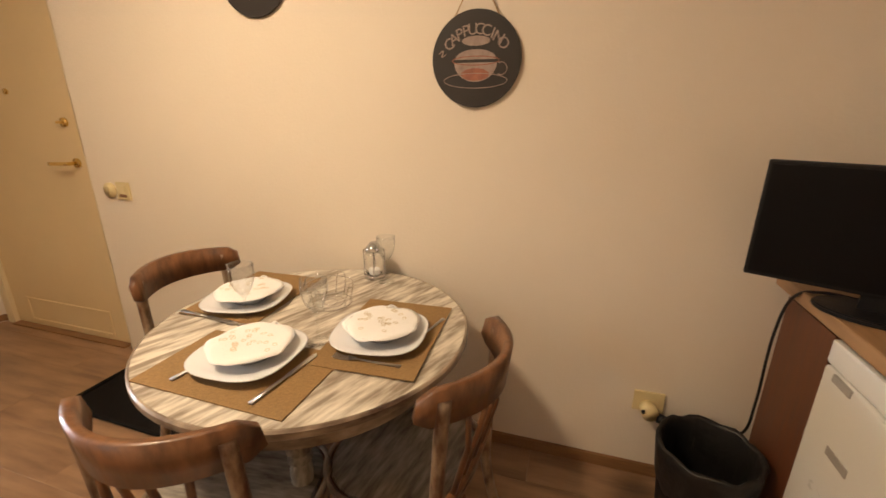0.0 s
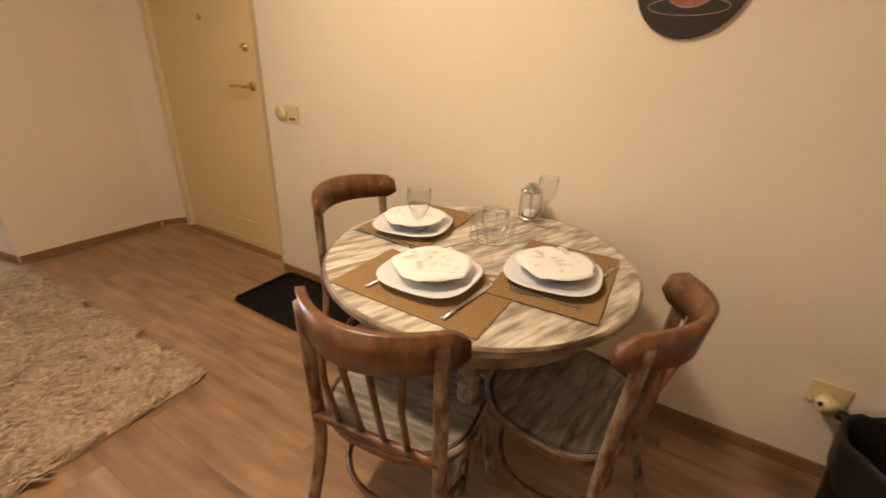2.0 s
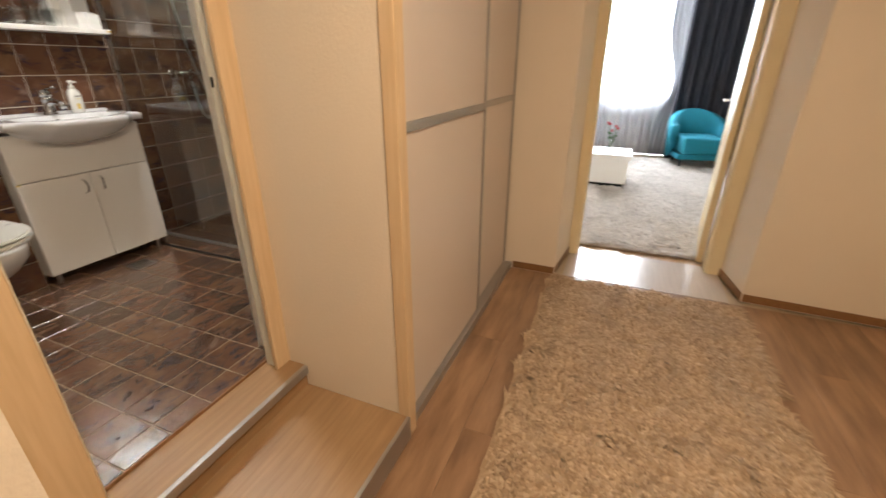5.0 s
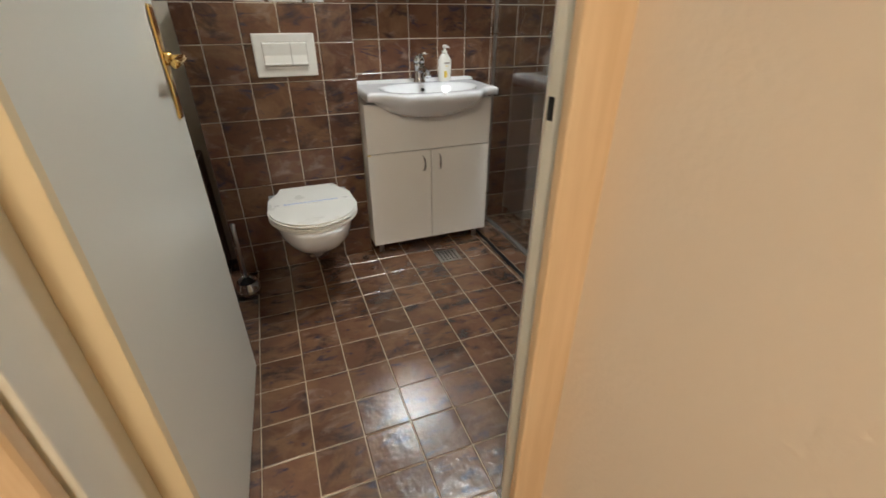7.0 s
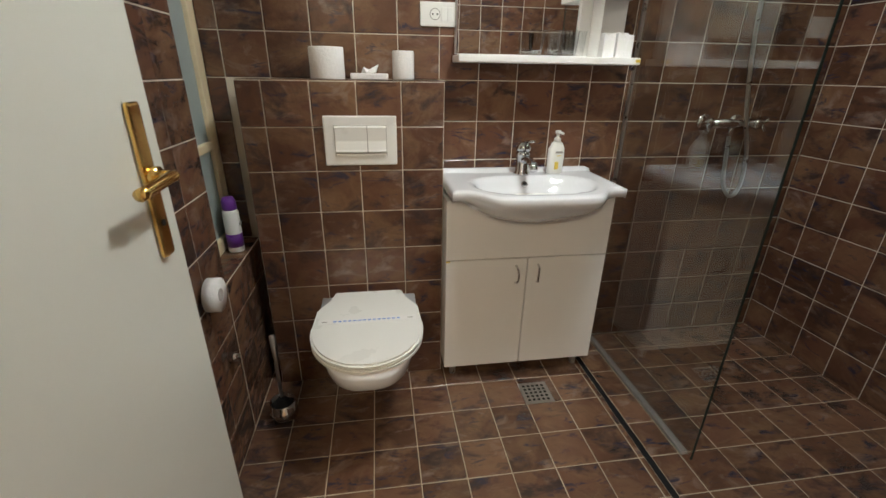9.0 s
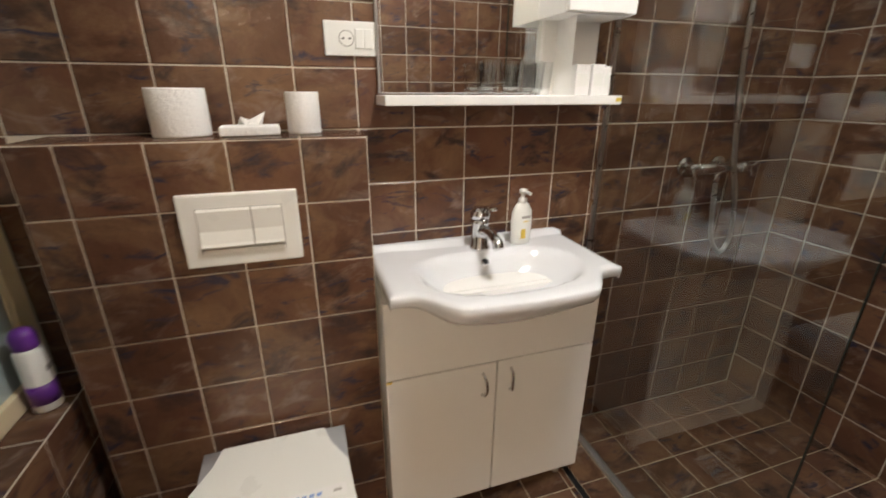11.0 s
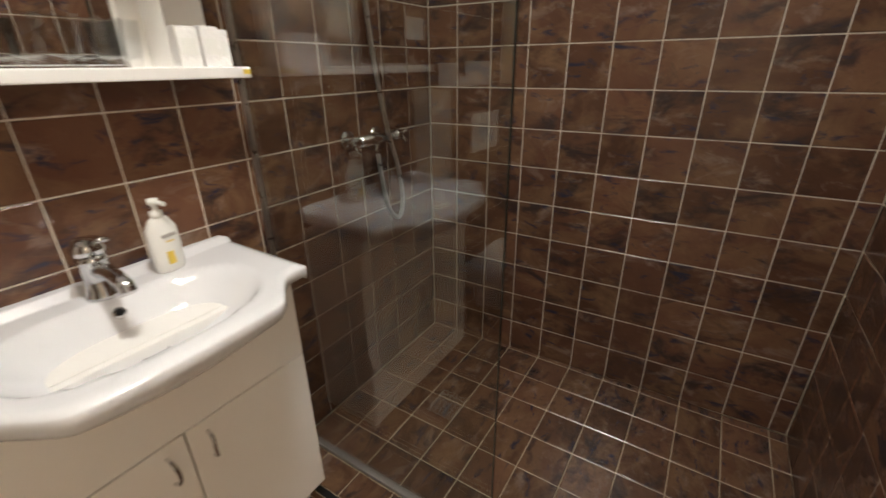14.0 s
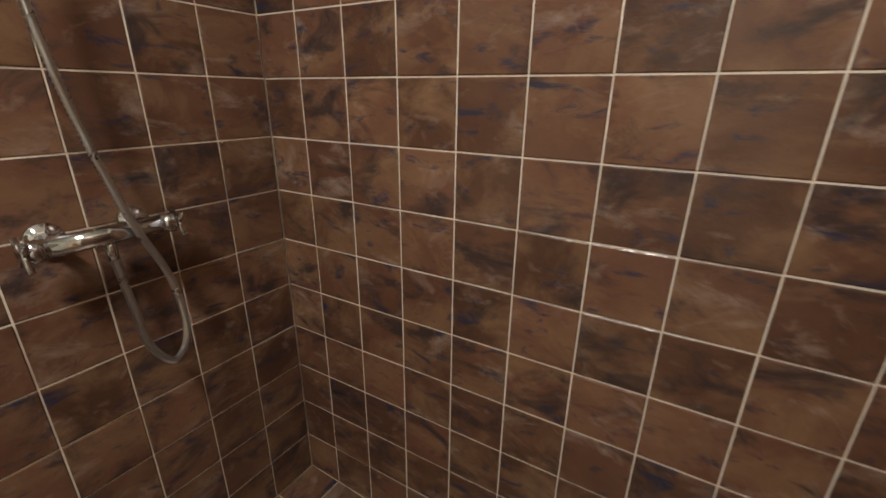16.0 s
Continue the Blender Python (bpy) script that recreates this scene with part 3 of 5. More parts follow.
for i in range(5):
    a = i * 1.26
    tip = Vector((0.05 * math.cos(a), 0.06 * math.sin(a), 0.22 + 0.02 * i))
    s = part("stem", tube(smooth_path([(0, 0, 0.02), tip * 0.5 + Vector((0, 0, 0.02)), tip]), 0.003, 6), GREEN, va)
    b = bmesh.new()
    for k in range(7):
        q = Matrix.Translation(tip) @ Euler((rf.uniform(0.5, 1.4), 0, k * 0.9)).to_matrix().to_4x4()
        bmesh.ops.create_circle(b, cap_ends=True, segments=7, radius=0.016, matrix=q @ Matrix.Translation((0, 0.014, 0)) @ Matrix.Diagonal((0.8, 1.1, 1, 1)))
    part("blossom", b, RED, s)
    for k in range(2):
        b = bmesh.new()
        bmesh.ops.create_circle(b, cap_ends=True, segments=6, radius=0.022, matrix=Matrix.Translation(tip * (0.5 + 0.2 * k)) @ Euler((0.7, k, a)).to_matrix().to_4x4() @ Matrix.Diagonal((0.5, 1.3, 1, 1)))
        part("leaf", b, GREEN, s)

# teal tub armchair
ac = thing("tub_armchair", pose(-8.0, 0.68, 0, 0, 0, 100), "teal fabric tub armchair beside the dark curtain", "armchair")
outer, inner = arc(0, 0, 0.36, -15, 195, 22), arc(0, 0, 0.26, 195, -15, 22)
b = bmesh.new()
lo_o = [b.verts.new((x, y, 0.14)) for x, y in outer]
hi_o = [b.verts.new((x * 1.06, y * 1.06, 0.54 + 0.2 * max(0, y / 0.36))) for x, y in outer]
hi_i = [b.verts.new((x, y, 0.55 + 0.2 * max(0, y / 0.26))) for x, y in inner[::-1]]
lo_i = [b.verts.new((x, y, 0.3)) for x, y in inner[::-1]]
for A, B in ((lo_o, hi_o), (hi_o, hi_i), (hi_i, lo_i), (lo_i, lo_o)):
    for i in range(22):
        b.faces.new((A[i], A[i + 1], B[i + 1], B[i]))
b.faces.new((lo_o[0], hi_o[0], hi_i[0], lo_i[0]))
b.faces.new((lo_o[-1], hi_o[-1], hi_i[-1], lo_i[-1]))
bmesh.ops.bevel(b, geom=[e for e in b.edges if e.calc_face_angle(0) > 0.8], offset=0.025, segments=2, affect="EDGES")
part("back", b, TEAL, ac, "", True)
part("seat", box(-0.25, -0.34, 0.2, 0.25, 0.24, 0.42, 0.05, 3), TEAL, ac, "", True)
part("seat_frame", box(-0.28, -0.32, 0.13, 0.28, 0.26, 0.2, 0.01), TEAL, ac)
for x, y in ((-0.22, -0.25), (0.22, -0.25), (-0.2, 0.2), (0.2, 0.2)):
    part("leg", tube([(x, y, 0.0), (x * 0.95, y * 0.95, 0.14)], 0.018, 8, radii=[0.014, 0.02]), BLACK, ac)

# living room door frame, standing open door edge
lf = thing("living_door_frame", pose(0, 0, 0), "cream painted frame of the living room doorway", "door frame", kind="structure")
part("jamb", box(-4.31, -0.51, 0, -4.2, -0.445, 2.08, 0.004), CREAM, lf)
part("jamb", box(-4.31, 0.39, 0, -4.2, 0.47, 2.08, 0.004), CREAM, lf)
part("head", box(-4.31, -0.445, 2.02, -4.2, 0.39, 2.08, 0.004), CREAM, lf)
part("casing", box(-4.2, -0.545, 0, -4.185, -0.455, 2.12, 0.005), CREAM, lf)
part("casing", box(-4.2, 0.40, 0, -4.185, 0.49, 2.12, 0.005), CREAM, lf)
ld = thing("door_living", pose(-4.35, 0.37, 0.01, 0, 0, 172), "cream living room door standing wide open with metal handle", "door")
part("leaf", box(0, -0.02, 0, 0.8, 0.02, 2.0, 0.003), DOOR, ld)
part("lever", tube(smooth_path([(0.74, 0.02, 1.05), (0.74, 0.06, 1.05), (0.72, 0.066, 1.05), (0.63, 0.064, 1.05)]), 0.009, 8), STEEL, ld, "steel lever", True)

# ---- hall furniture ----
mat1 = thing("doormat", pose(-1.985, 1.215, 0, 0, 0, -1.0), "black rubber shoe tray mat on the hall floor by the door", "doormat")
ol = [(x * 0.37, y * 0.2) for x, y in ((-1, -0.9), (-0.94, -1), (0.94, -1), (1, -0.9), (1, 0.9), (0.94, 1), (-0.94, 1), (-1, 0.9))]
part("tray", prism(ol, 0.001, 0.006), RUBBER, mat1)
b = bmesh.new()
for i in range(len(ol)):
    p, q = ol[i], ol[(i + 1) % len(ol)]
    tube([(*p, 0.012), (*q, 0.012)], 0.01, 8, bm=b)
part("rim", b, RUBBER, mat1)

TC = (-0.80, 0.945)
TR = 0.49
tb = thing("round_table", pose(*TC, 0, 0, 0, 69), "round whitewashed shabby table with a dark worn rim", "table")
part("tabletop", lathe([(0.0, 0.728), (TR - 0.02, 0.728), (TR, 0.736), (TR, 0.752), (TR - 0.004, 0.758), (0.0, 0.76)], 72), TOPW, tb)
part("rim", lathe([(TR + 0.001, 0.73), (TR + 0.006, 0.735), (TR + 0.006, 0.752), (TR + 0.001, 0.757)], 72), EDGE, tb, "dark worn rim")
part("apron", lathe([(TR - 0.09, 0.64), (TR - 0.07, 0.64), (TR - 0.07, 0.728), (TR - 0.09, 0.728)], 48), EDGE, tb)
for i in range(4):
    a = radians(45 + 90 * i)
    x, y = 0.33 * math.cos(a), 0.33 * math.sin(a)
    lg = part("leg", lathe([(0.016, 0.0), (0.02, 0.02), (0.026, 0.3), (0.03, 0.5), (0.024, 0.52), (0.034, 0.535), (0.026, 0.55), (0.036, 0.565), (0.03, 0.58), (0.037, 0.6), (0.037, 0.728)], 16), WORN, tb, "", True)
    lg.location = (x, y, 0)


def chair(m, label, seat_mat=SEATW, spindles=4):
    c = thing("dining_chair", m @ Matrix.Diagonal((1.08, 1, 1, 1)), label, "chair", "chairs round the table")
    # seat faces +y, backrest at -y
    out = [(0.205 * math.copysign(abs(math.cos(t)) ** 0.75, math.cos(t)), 0.205 * math.copysign(abs(math.sin(t)) ** 0.75, math.sin(t))) for t in [2 * math.pi * i / 36 for i in range(36)]]
    part("seat", prism([(x * 0.94, y * 0.94) for x, y in out], 0.448, 0.462, 0.004), seat_mat, c)
    part("seat_frame", prism(out, 0.42, 0.452, 0.006), BROWN, c)
    part("seat_edge", tube([(x * 1.0, y * 1.0, 0.457) for x, y in out] + [(*out[0], 0.457)], 0.008, 8), EDGE, c, "worn whitish edge")
    for s in (-1, 1):
        part("front_leg", tube(smooth_path([(s * 0.16, 0.16, 0.43), (s * 0.175, 0.18, 0.25), (s * 0.2, 0.21, 0.0)]), 0.016, 10, radii=None), WEAR, c, "", True)
        part("back_post", tube(smooth_path([(s * 0.19, -0.26, 0.0), (s * 0.17, -0.19, 0.3), (s * 0.165, -0.185, 0.46), (s * 0.165, -0.195, 0.66), (s * 0.163, -0.205, 0.82)]), 0.017, 10), WEAR, c, "", True)
        part("brace", tube(smooth_path([(s * 0.172, 0.17, 0.3), (s * 0.12, 0.19, 0.38), (s * 0.05, 0.195, 0.42)]), 0.009, 8), EDGE, c, "", True)
    b = bmesh.new()
    rows = []
    for i in range(19):
        u = -1 + i / 9
        x = 0.2 * u
        y = -0.27 + 0.12 * u * u
        top = 0.845 + 0.01 * (1 - u * u) - (0.02 if abs(u) > 0.95 else 0)
        bot = 0.755 - 0.005 * (1 - u * u) + (0.02 if abs(u) > 0.95 else 0)
        nx, ny = 2 * 0.12 * u / 0.2, -1
        k = 0.011 / math.hypot(nx, ny)
        rows.append([b.verts.new((x + nx * k, y + ny * k, bot)), b.verts.new((x + nx * k, y + ny * k - 0.012, top)), b.verts.new((x - nx * k, y - ny * k - 0.012, top)), b.verts.new((x - nx * k, y - ny * k, bot))])
    for p, q in zip(rows, rows[1:]):
        for i in range(4):
            b.faces.new((p[i], p[(i + 1) % 4], q[(i + 1) % 4], q[i]))
    b.faces.new(rows[0])
    b.faces.new(rows[-1])
    bmesh.ops.bevel(b, geom=[e for e in b.edges if e.calc_face_angle(0) > 0.9], offset=0.006, segments=2, affect="EDGES")
    part("backrest", b, BROWN, c, "glossy brown bentwood rail", True)
    for i in range(spindles):
        x = -0.09 + 0.06 * i
        part("spindle", tube([(x, -0.19, 0.455), (x * 1.05, -0.235, 0.64), (x * 1.1, -0.265 + 0.12 * (x * 1.1 / 0.2) ** 2, 0.77)], 0.008, 8), BROWN, c, "", True)
    part("lower_rail", tube(smooth_path([(-0.165, -0.19, 0.47), (0, -0.2, 0.475), (0.165, -0.19, 0.47)]), 0.014, 8), BROWN, c, "", True)
    ring = [(0.17 * math.cos(t), 0.17 * math.sin(t) - 0.01, 0.22) for t in [2 * math.pi * i / 24 for i in range(25)]]
    part("stretcher_ring", tube(ring, 0.009, 8), BROWN, c, "", True)
    return c


chair(pose(-0.815, 0.575, 0, 0, 0, 6.5), "brown bentwood chair with whitewashed seat, its back to the hall")
chair(pose(-0.44, 0.83, 0, 0, 0, 81), "brown bentwood chair with dark whitewashed seat by the plaster wall")
chair(pose(-1.275, 1.065, 0, 0, 0, -97), "brown open-backed bentwood chair tucked under the table beside the doormat", spindles=0)


# ---- table setting ----
def placemat(x0, y0, x1, y1, turn, dz=0.0):
    cx, cy = (x0 + x1) / 2, (y0 + y1) / 2
    w, h = abs(x1 - x0) / 2, abs(y1 - y0) / 2
    o = part("placemat", prism([(-w, -h), (w, -h), (w, h), (-w, h)], 0.0, 0.0022), JUTE)
    o.matrix_world = pose(cx, cy, 0.7602 + dz, 0, 0, turn)
    return tagged(o, "brown burlap placemat lying on the round table", "placemat", "placemats on the table")


placemat(-1.055, 0.525, -0.60, 0.80, -1)
placemat(-0.69, 0.73, -0.39, 1.16, 3, 0.0026)
placemat(-1.265, 0.86, -0.97, 1.265, 2, 0.0026)


def squircle(r, n=48, p=3.2):
    out = []
    for i in range(n):
        a = 2 * math.pi * i / n
        c, s = math.cos(a), math.sin(a)
        k = (abs(c) ** p + abs(s) ** p) ** (-1 / p)
        out.append((r * k * c, r * k * s))
    return out


def plate(x, y, turn, seed):
    pl = thing("dinner_plate", pose(x, y, 0.7655, 0, 0, turn), "white square dinner plate with rounded corners on a placemat", "plate", "place settings")
    prof = [(0.0, 0.001), (0.08, 0.0), (0.085, 0.004), (0.11, 0.012), (0.136, 0.02), (0.138, 0.023), (0.134, 0.0235), (0.105, 0.016), (0.08, 0.009), (0.0, 0.008)]
    part("body", lathe(prof, 56, power=2.9), CERAMIC, pl, "", True)
    bo = thing("soup_plate", pose(x + 0.004, y + 0.004, 0.7745, 0, 0, turn + 20), "white round deep plate standing on the dinner plate", "plate", "place settings")
    part("body", lathe([(0.0, 0.0), (0.055, 0.0), (0.075, 0.02), (0.105, 0.034), (0.107, 0.036), (0.104, 0.038), (0.07, 0.026), (0.05, 0.007), (0.0, 0.006)], 48), CERAMIC, bo, "", True)
    na = thing("napkin", pose(x + 0.004, y + 0.004, 0.8085, 0, 0, turn + 45), "white paper napkin with pale leaf print on the plate", "napkin", "place settings")
    rnd = random.Random(seed)
    b = bmesh.new()
    n = 14
    grid = []
    for i in range(n + 1):
        row = []
        for j in range(n + 1):
            u, v = -1 + 2 * i / n, -1 + 2 * j / n
            r = math.hypot(u, v)
            zz = 0.007 + 0.005 * noise.noise((u * 2 + seed, v * 2, seed)) - 0.013 * max(0, r - 0.85)
            k = 1 - 0.34 * (u * v) ** 2 + 0.035 * math.sin(5 * math.atan2(v, u) + seed) * min(1, r)
            row.append(b.verts.new((u * 0.112 * k, v * 0.108 * k, zz + (0.009 if (u > 0.85 and v > 0.85) else 0))))
        grid.append(row)
    for p, q in zip(grid, grid[1:]):
        for j in range(n):
            b.faces.new((p[j], p[j + 1], q[j + 1], q[j]))
    o = part("sheet", b, PAPER, na, "", True)
    so = o.modifiers.new("thick", "SOLIDIFY")
    so.thickness = 0.0016
    b = bmesh.new()
    for k in range(26):
        px, py, a = rnd.uniform(-0.068, 0.068), rnd.uniform(-0.068, 0.068), rnd.uniform(0, 6)
        pts = [(px + t * 0.016 * math.cos(a + 1.6 * t), py + t * 0.016 * math.sin(a + 1.6 * t)) for t in (-1, -0.6, -0.2, 0.3, 0.7, 1)]
        zc = 0.0092 + 0.005 * noise.noise((px / 0.11 * 2 + seed, py / 0.11 * 2, seed))
        tube([(qx, qy, zc) for qx, qy in pts], 0.0011, 5, bm=b, flat=0.3)
    pr = part("leaf_print", b, material("napkin_print", (0.62, 0.52, 0.38), 0.9, scale=30, amount=0.2) if seed == 1 else bpy.data.materials["napkin_print"], na, "pale tan leaf print")
    pr["kind"] = "stuff"


plate(-0.84, 0.705, 2, 1)
plate(-0.55, 0.915, 8, 2)
plate(-1.10, 1.00, 14, 3)


def knife(x0, y0, x1, y1):
    d = Vector((x1 - x0, y1 - y0))
    k = thing("table_knife", pose(x0, y0, 0.7668, 0, 0, math.degrees(math.atan2(d.y, d.x))), "stainless steel table knife on the placemat", "knife", "cutlery")
    L = d.length
    part("handle", tube([(0, 0, 0), (L * 0.25, 0, 0.001), (L * 0.5, 0, 0)], 0.006, 8, flat=0.45, radii=[0.0075, 0.006, 0.005]), STEEL, k, "", True)
    part("blade", prism([(L * 0.5, -0.006), (L * 0.95, -0.008), (L, 0.002), (L * 0.95, 0.007), (L * 0.5, 0.006)], -0.0012, 0.0012), STEEL, k)


def fork(x0, y0, x1, y1):
    d = Vector((x1 - x0, y1 - y0))
    L = d.length
    f = thing("table_fork", pose(x0, y0, 0.7668, 0, 0, math.degrees(math.atan2(d.y, d.x))), "stainless steel table fork on the placemat", "fork", "cutlery")
    part("handle", tube([(0, 0, 0), (L * 0.4, 0, 0.001), (L * 0.68, 0, 0.003)], 0.005, 8, flat=0.4, radii=[0.007, 0.004, 0.0035]), STEEL, f, "", True)
    b = prism([(L * 0.66, -0.004), (L * 0.76, -0.0115), (L * 0.76, 0.0115), (L * 0.66, 0.004)], 0.002, 0.004)
    for i in range(4):
        yy = -0.0095 + i * 0.0063
        tube([(L * 0.75, yy, 0.003), (L * 0.88, yy, 0.001), (L, yy, 0.006)], 0.0017, 5, bm=b)
    part("head", b, STEEL, f)


knife(-0.704, 0.544, -0.677, 0.775)
fork(-0.955, 0.56, -0.93, 0.76)
knife(-1.255, 0.868, -1.02, 0.85)
fork(-0.434, 0.786, -0.625, 0.776)
fork(-0.405, 1.08, -0.445, 0.9)


def wine_glass(x, y, h=0.2):
    g = thing("wine_glass", pose(x, y, 0.7605), "clear stemmed wine glass standing on the table", "glass", "glasses on the table")
    s = h / 0.2
    prof = [(0.0, 0.0), (0.033, 0.0), (0.033, 0.002), (0.006, 0.006), (0.0042, 0.03), (0.0042, 0.085), (0.009, 0.094), (0.024, 0.116), (0.035, 0.142), (0.039, 0.17), (0.037, 0.2), (0.0358, 0.2), (0.0375, 0.17), (0.0335, 0.143), (0.0225, 0.118), (0.008, 0.099), (0.0, 0.096)]
    o = part("bowl_and_stem", lathe([(r * s, z * s) for r, z in prof], 28), CLEAR, g, "", True)
    o.visible_shadow = False


wine_glass(-0.995, 0.875)
wine_glass(-0.715, 0.84)
wine_glass(-0.715, 1.325, 0.19)

wb = thing("wire_basket", pose(-0.825, 1.085, 0.7605), "round chrome wire napkin basket on the table", "basket")
for r, z in ((0.075, 0.004), (0.05, 0.004), (0.025, 0.004), (0.085, 0.07)):
    part("ring", tube([(r * math.cos(t), r * math.sin(t), z) for t in [2 * math.pi * i / 32 for i in range(33)]], 0.0016, 6), CHROME, wb, "", True)
for i in range(4):
    a = i * math.pi / 2
    part("wire_loop", tube(smooth_path([(0.07 * math.cos(a - 0.25), 0.07 * math.sin(a - 0.25), 0.004), (0.085 * math.cos(a - 0.2), 0.085 * math.sin(a - 0.2), 0.07), (0.086 * math.cos(a), 0.086 * math.sin(a), 0.085), (0.085 * math.cos(a + 0.2), 0.085 * math.sin(a + 0.2), 0.07), (0.07 * math.cos(a + 0.25), 0.07 * math.sin(a + 0.25), 0.004)]), 0.0016, 6), CHROME, wb, "", True)

ln = thing("glass_lantern", pose(-0.785, 1.36, 0.7605) @ Matrix.Diagonal((1.25, 1.25, 1.2, 1)), "small glass and metal candle lantern on the table", "lantern")
part("base", lathe([(0.0, 0.0), (0.034, 0.0), (0.034, 0.01), (0.028, 0.014), (0.0, 0.014)], 24), CHROME, ln, "", True)
o = part("glass", lathe([(0.026, 0.014), (0.032, 0.035), (0.032, 0.075), (0.024, 0.095), (0.022, 0.095), (0.03, 0.074), (0.03, 0.035), (0.024, 0.014)], 24), CLEAR, ln, "", True)
o.visible_shadow = False
part("lid", lathe([(0.03, 0.095), (0.032, 0.1), (0.02, 0.112), (0.012, 0.124), (0.0, 0.128)], 24), CHROME, ln, "", True)
part("candle", lathe([(0.0, 0.014), (0.018, 0.014), (0.018, 0.03), (0.0, 0.031)], 18), PAPER, ln, "white tealight")
for i in range(4):
    a = i * math.pi / 2 + 0.4
    part("post", tube([(0.033 * math.cos(a), 0.033 * math.sin(a), 0.008), (0.033 * math.cos(a), 0.033 * math.sin(a), 0.1)], 0.002, 6), CHROME, ln)


# ---- wall signs ----
def text_mesh(word, size, mat, parent, m, name="lettering"):
    c = bpy.data.curves.new(name, "FONT")
    c.body, c.size, c.align_x, c.align_y, c.extrude = word, size, "CENTER", "CENTER", 0.0006
    tmp = bpy.data.objects.new(name, c)
    scene.collection.objects.link(tmp)
    dg = bpy.context.evaluated_depsgraph_get()
    me = bpy.data.meshes.new_from_object(tmp.evaluated_get(dg))
    bpy.data.objects.remove(tmp)
    me.materials.clear()
    me.materials.append(mat)
    o = new(name, me)
    o.parent = parent
    o.matrix_basis = m
    return o


def sign(x, z, words):
    s = thing("round_sign", pose(x, DW - 0.009, z, 90, 0, 0), "round black chalkboard sign with a coffee cup hanging from a string", "sign", "wall signs")
    R = 0.155
    part("board", lathe([(0.0, -0.007), (R, -0.007), (R + 0.001, 0), (R, 0.005), (0.0, 0.005)], 56), BOARD, s)
    part("string", tube(smooth_path([(-0.075, 0.135, 0.003), (-0.035, 0.21, 0.001), (0.0, 0.27, 0.0), (0.035, 0.21, 0.001), (0.075, 0.135, 0.003)]), 0.0022, 6), ROPE, s, "thin jute string")
    z0 = 0.0065
    n = len(words)
    for i, ch in enumerate(words):
        a = radians(52 * (1 - 2 * i / (n - 1)))
        text_mesh(ch, 0.05, CHALK, s, pose(-0.118 * math.sin(a), 0.118 * math.cos(a) - 0.025, z0, 0, 0, math.degrees(a) * 0.7), "letter")
    cup = prism([(0.075 * math.cos(radians(t)) * 1.0, -0.01 + 0.062 * math.sin(radians(t))) for t in range(180, 361, 12)], z0 - 0.001, z0)
    part("cup_drawing", cup, CHALK, s)
    part("coffee_drawing", prism([(0.05 * math.cos(radians(t)), -0.048 + 0.02 * math.sin(radians(t))) for t in range(0, 360, 20)], z0, z0 + 0.0008), CHALKR, s)
    part("foam_drawing", prism([(0.072 * math.cos(radians(t)), 0.0 + 0.032 * math.sin(radians(t))) for t in range(0, 181, 12)], z0 - 0.001, z0), CHALK, s)
    part("rim_drawing", tube([(0.082 * math.cos(radians(t)), -0.004 + 0.014 * math.sin(radians(t)), z0) for t in range(0, 361, 15)], 0.0016, 5), CHALKR, s)
    part("saucer_drawing", tube([(0.112 * math.cos(radians(t)), -0.068 + 0.024 * math.sin(radians(t)), z0) for t in range(0, 361, 15)], 0.0016, 5), CHALK, s)
    part("handle_drawing", tube([(0.09 + 0.02 * math.cos(radians(t)), -0.03 + 0.02 * math.sin(radians(t)), z0) for t in range(-120, 121, 20)], 0.0018, 5), CHALK, s)
    part("steam_drawing", prism([(0.05 * math.cos(radians(t)), 0.058 + 0.016 * math.sin(radians(t))) for t in range(0, 360, 30)], z0 - 0.001, z0), CHALK, s)
    part("swirl_drawing", tube(smooth_path([(-0.13, 0.02, z0), (-0.115, 0.03, z0), (-0.12, 0.01, z0), (-0.105, 0.018, z0)]), 0.0018, 5), CHALK, s)


sign(-0.405, 1.578, "CAPPUCCINO")
sign(-1.28, 1.906, "CAPPUCCINO")

# ---- switches and socket ----
IVORY = material("ivory_plastic", (0.72, 0.60, 0.33), 0.35, scale=8, amount=0.15)
sw = thing("light_switch", pose(-2.243, DW, 1.018), "yellowed ivory double light switch on the plaster wall", "switch")
part("round_plate", tube([(-0.048, -0.001, 0), (-0.048, -0.014, 0)], 0.038, 24), IVORY, sw, "", True)
part("rocker", box(-0.058, -0.02, -0.022, -0.038, -0.0145, 0.022, 0.003), IVORY, sw)
part("square_plate", box(0.0, -0.012, -0.045, 0.085, -0.001, 0.045, 0.004), IVORY, sw)
part("rocker", box(0.02, -0.018, -0.004, 0.066, -0.0125, 0.03, 0.003), IVORY, sw)
part("slot", box(0.02, -0.016, -0.03, 0.066, -0.0125, -0.015, 0.001), SKIRT, sw)
sk = thing("wall_socket", pose(0.31, DW, 0.335), "cream wall socket with a plugged-in white adaptor and black plug", "socket")
part("plate", box(-0.05, -0.012, -0.03, 0.06, -0.001, 0.055, 0.004), IVORY, sk)
part("adaptor", tube([(0.0, -0.012, -0.005), (0.01, -0.06, -0.012)], 0.03, 16), IVORY, sk, "", True)
part("plug", tube([(0.035, -0.045, -0.025), (0.075, -0.06, -0.03)], 0.018, 12), BLACK, sk, "black plug", True)
part("plug_hole", tube([(-0.012, -0.058, 0.0), (-0.022, -0.062, 0.0)], 0.008, 10), BLACK, sk)

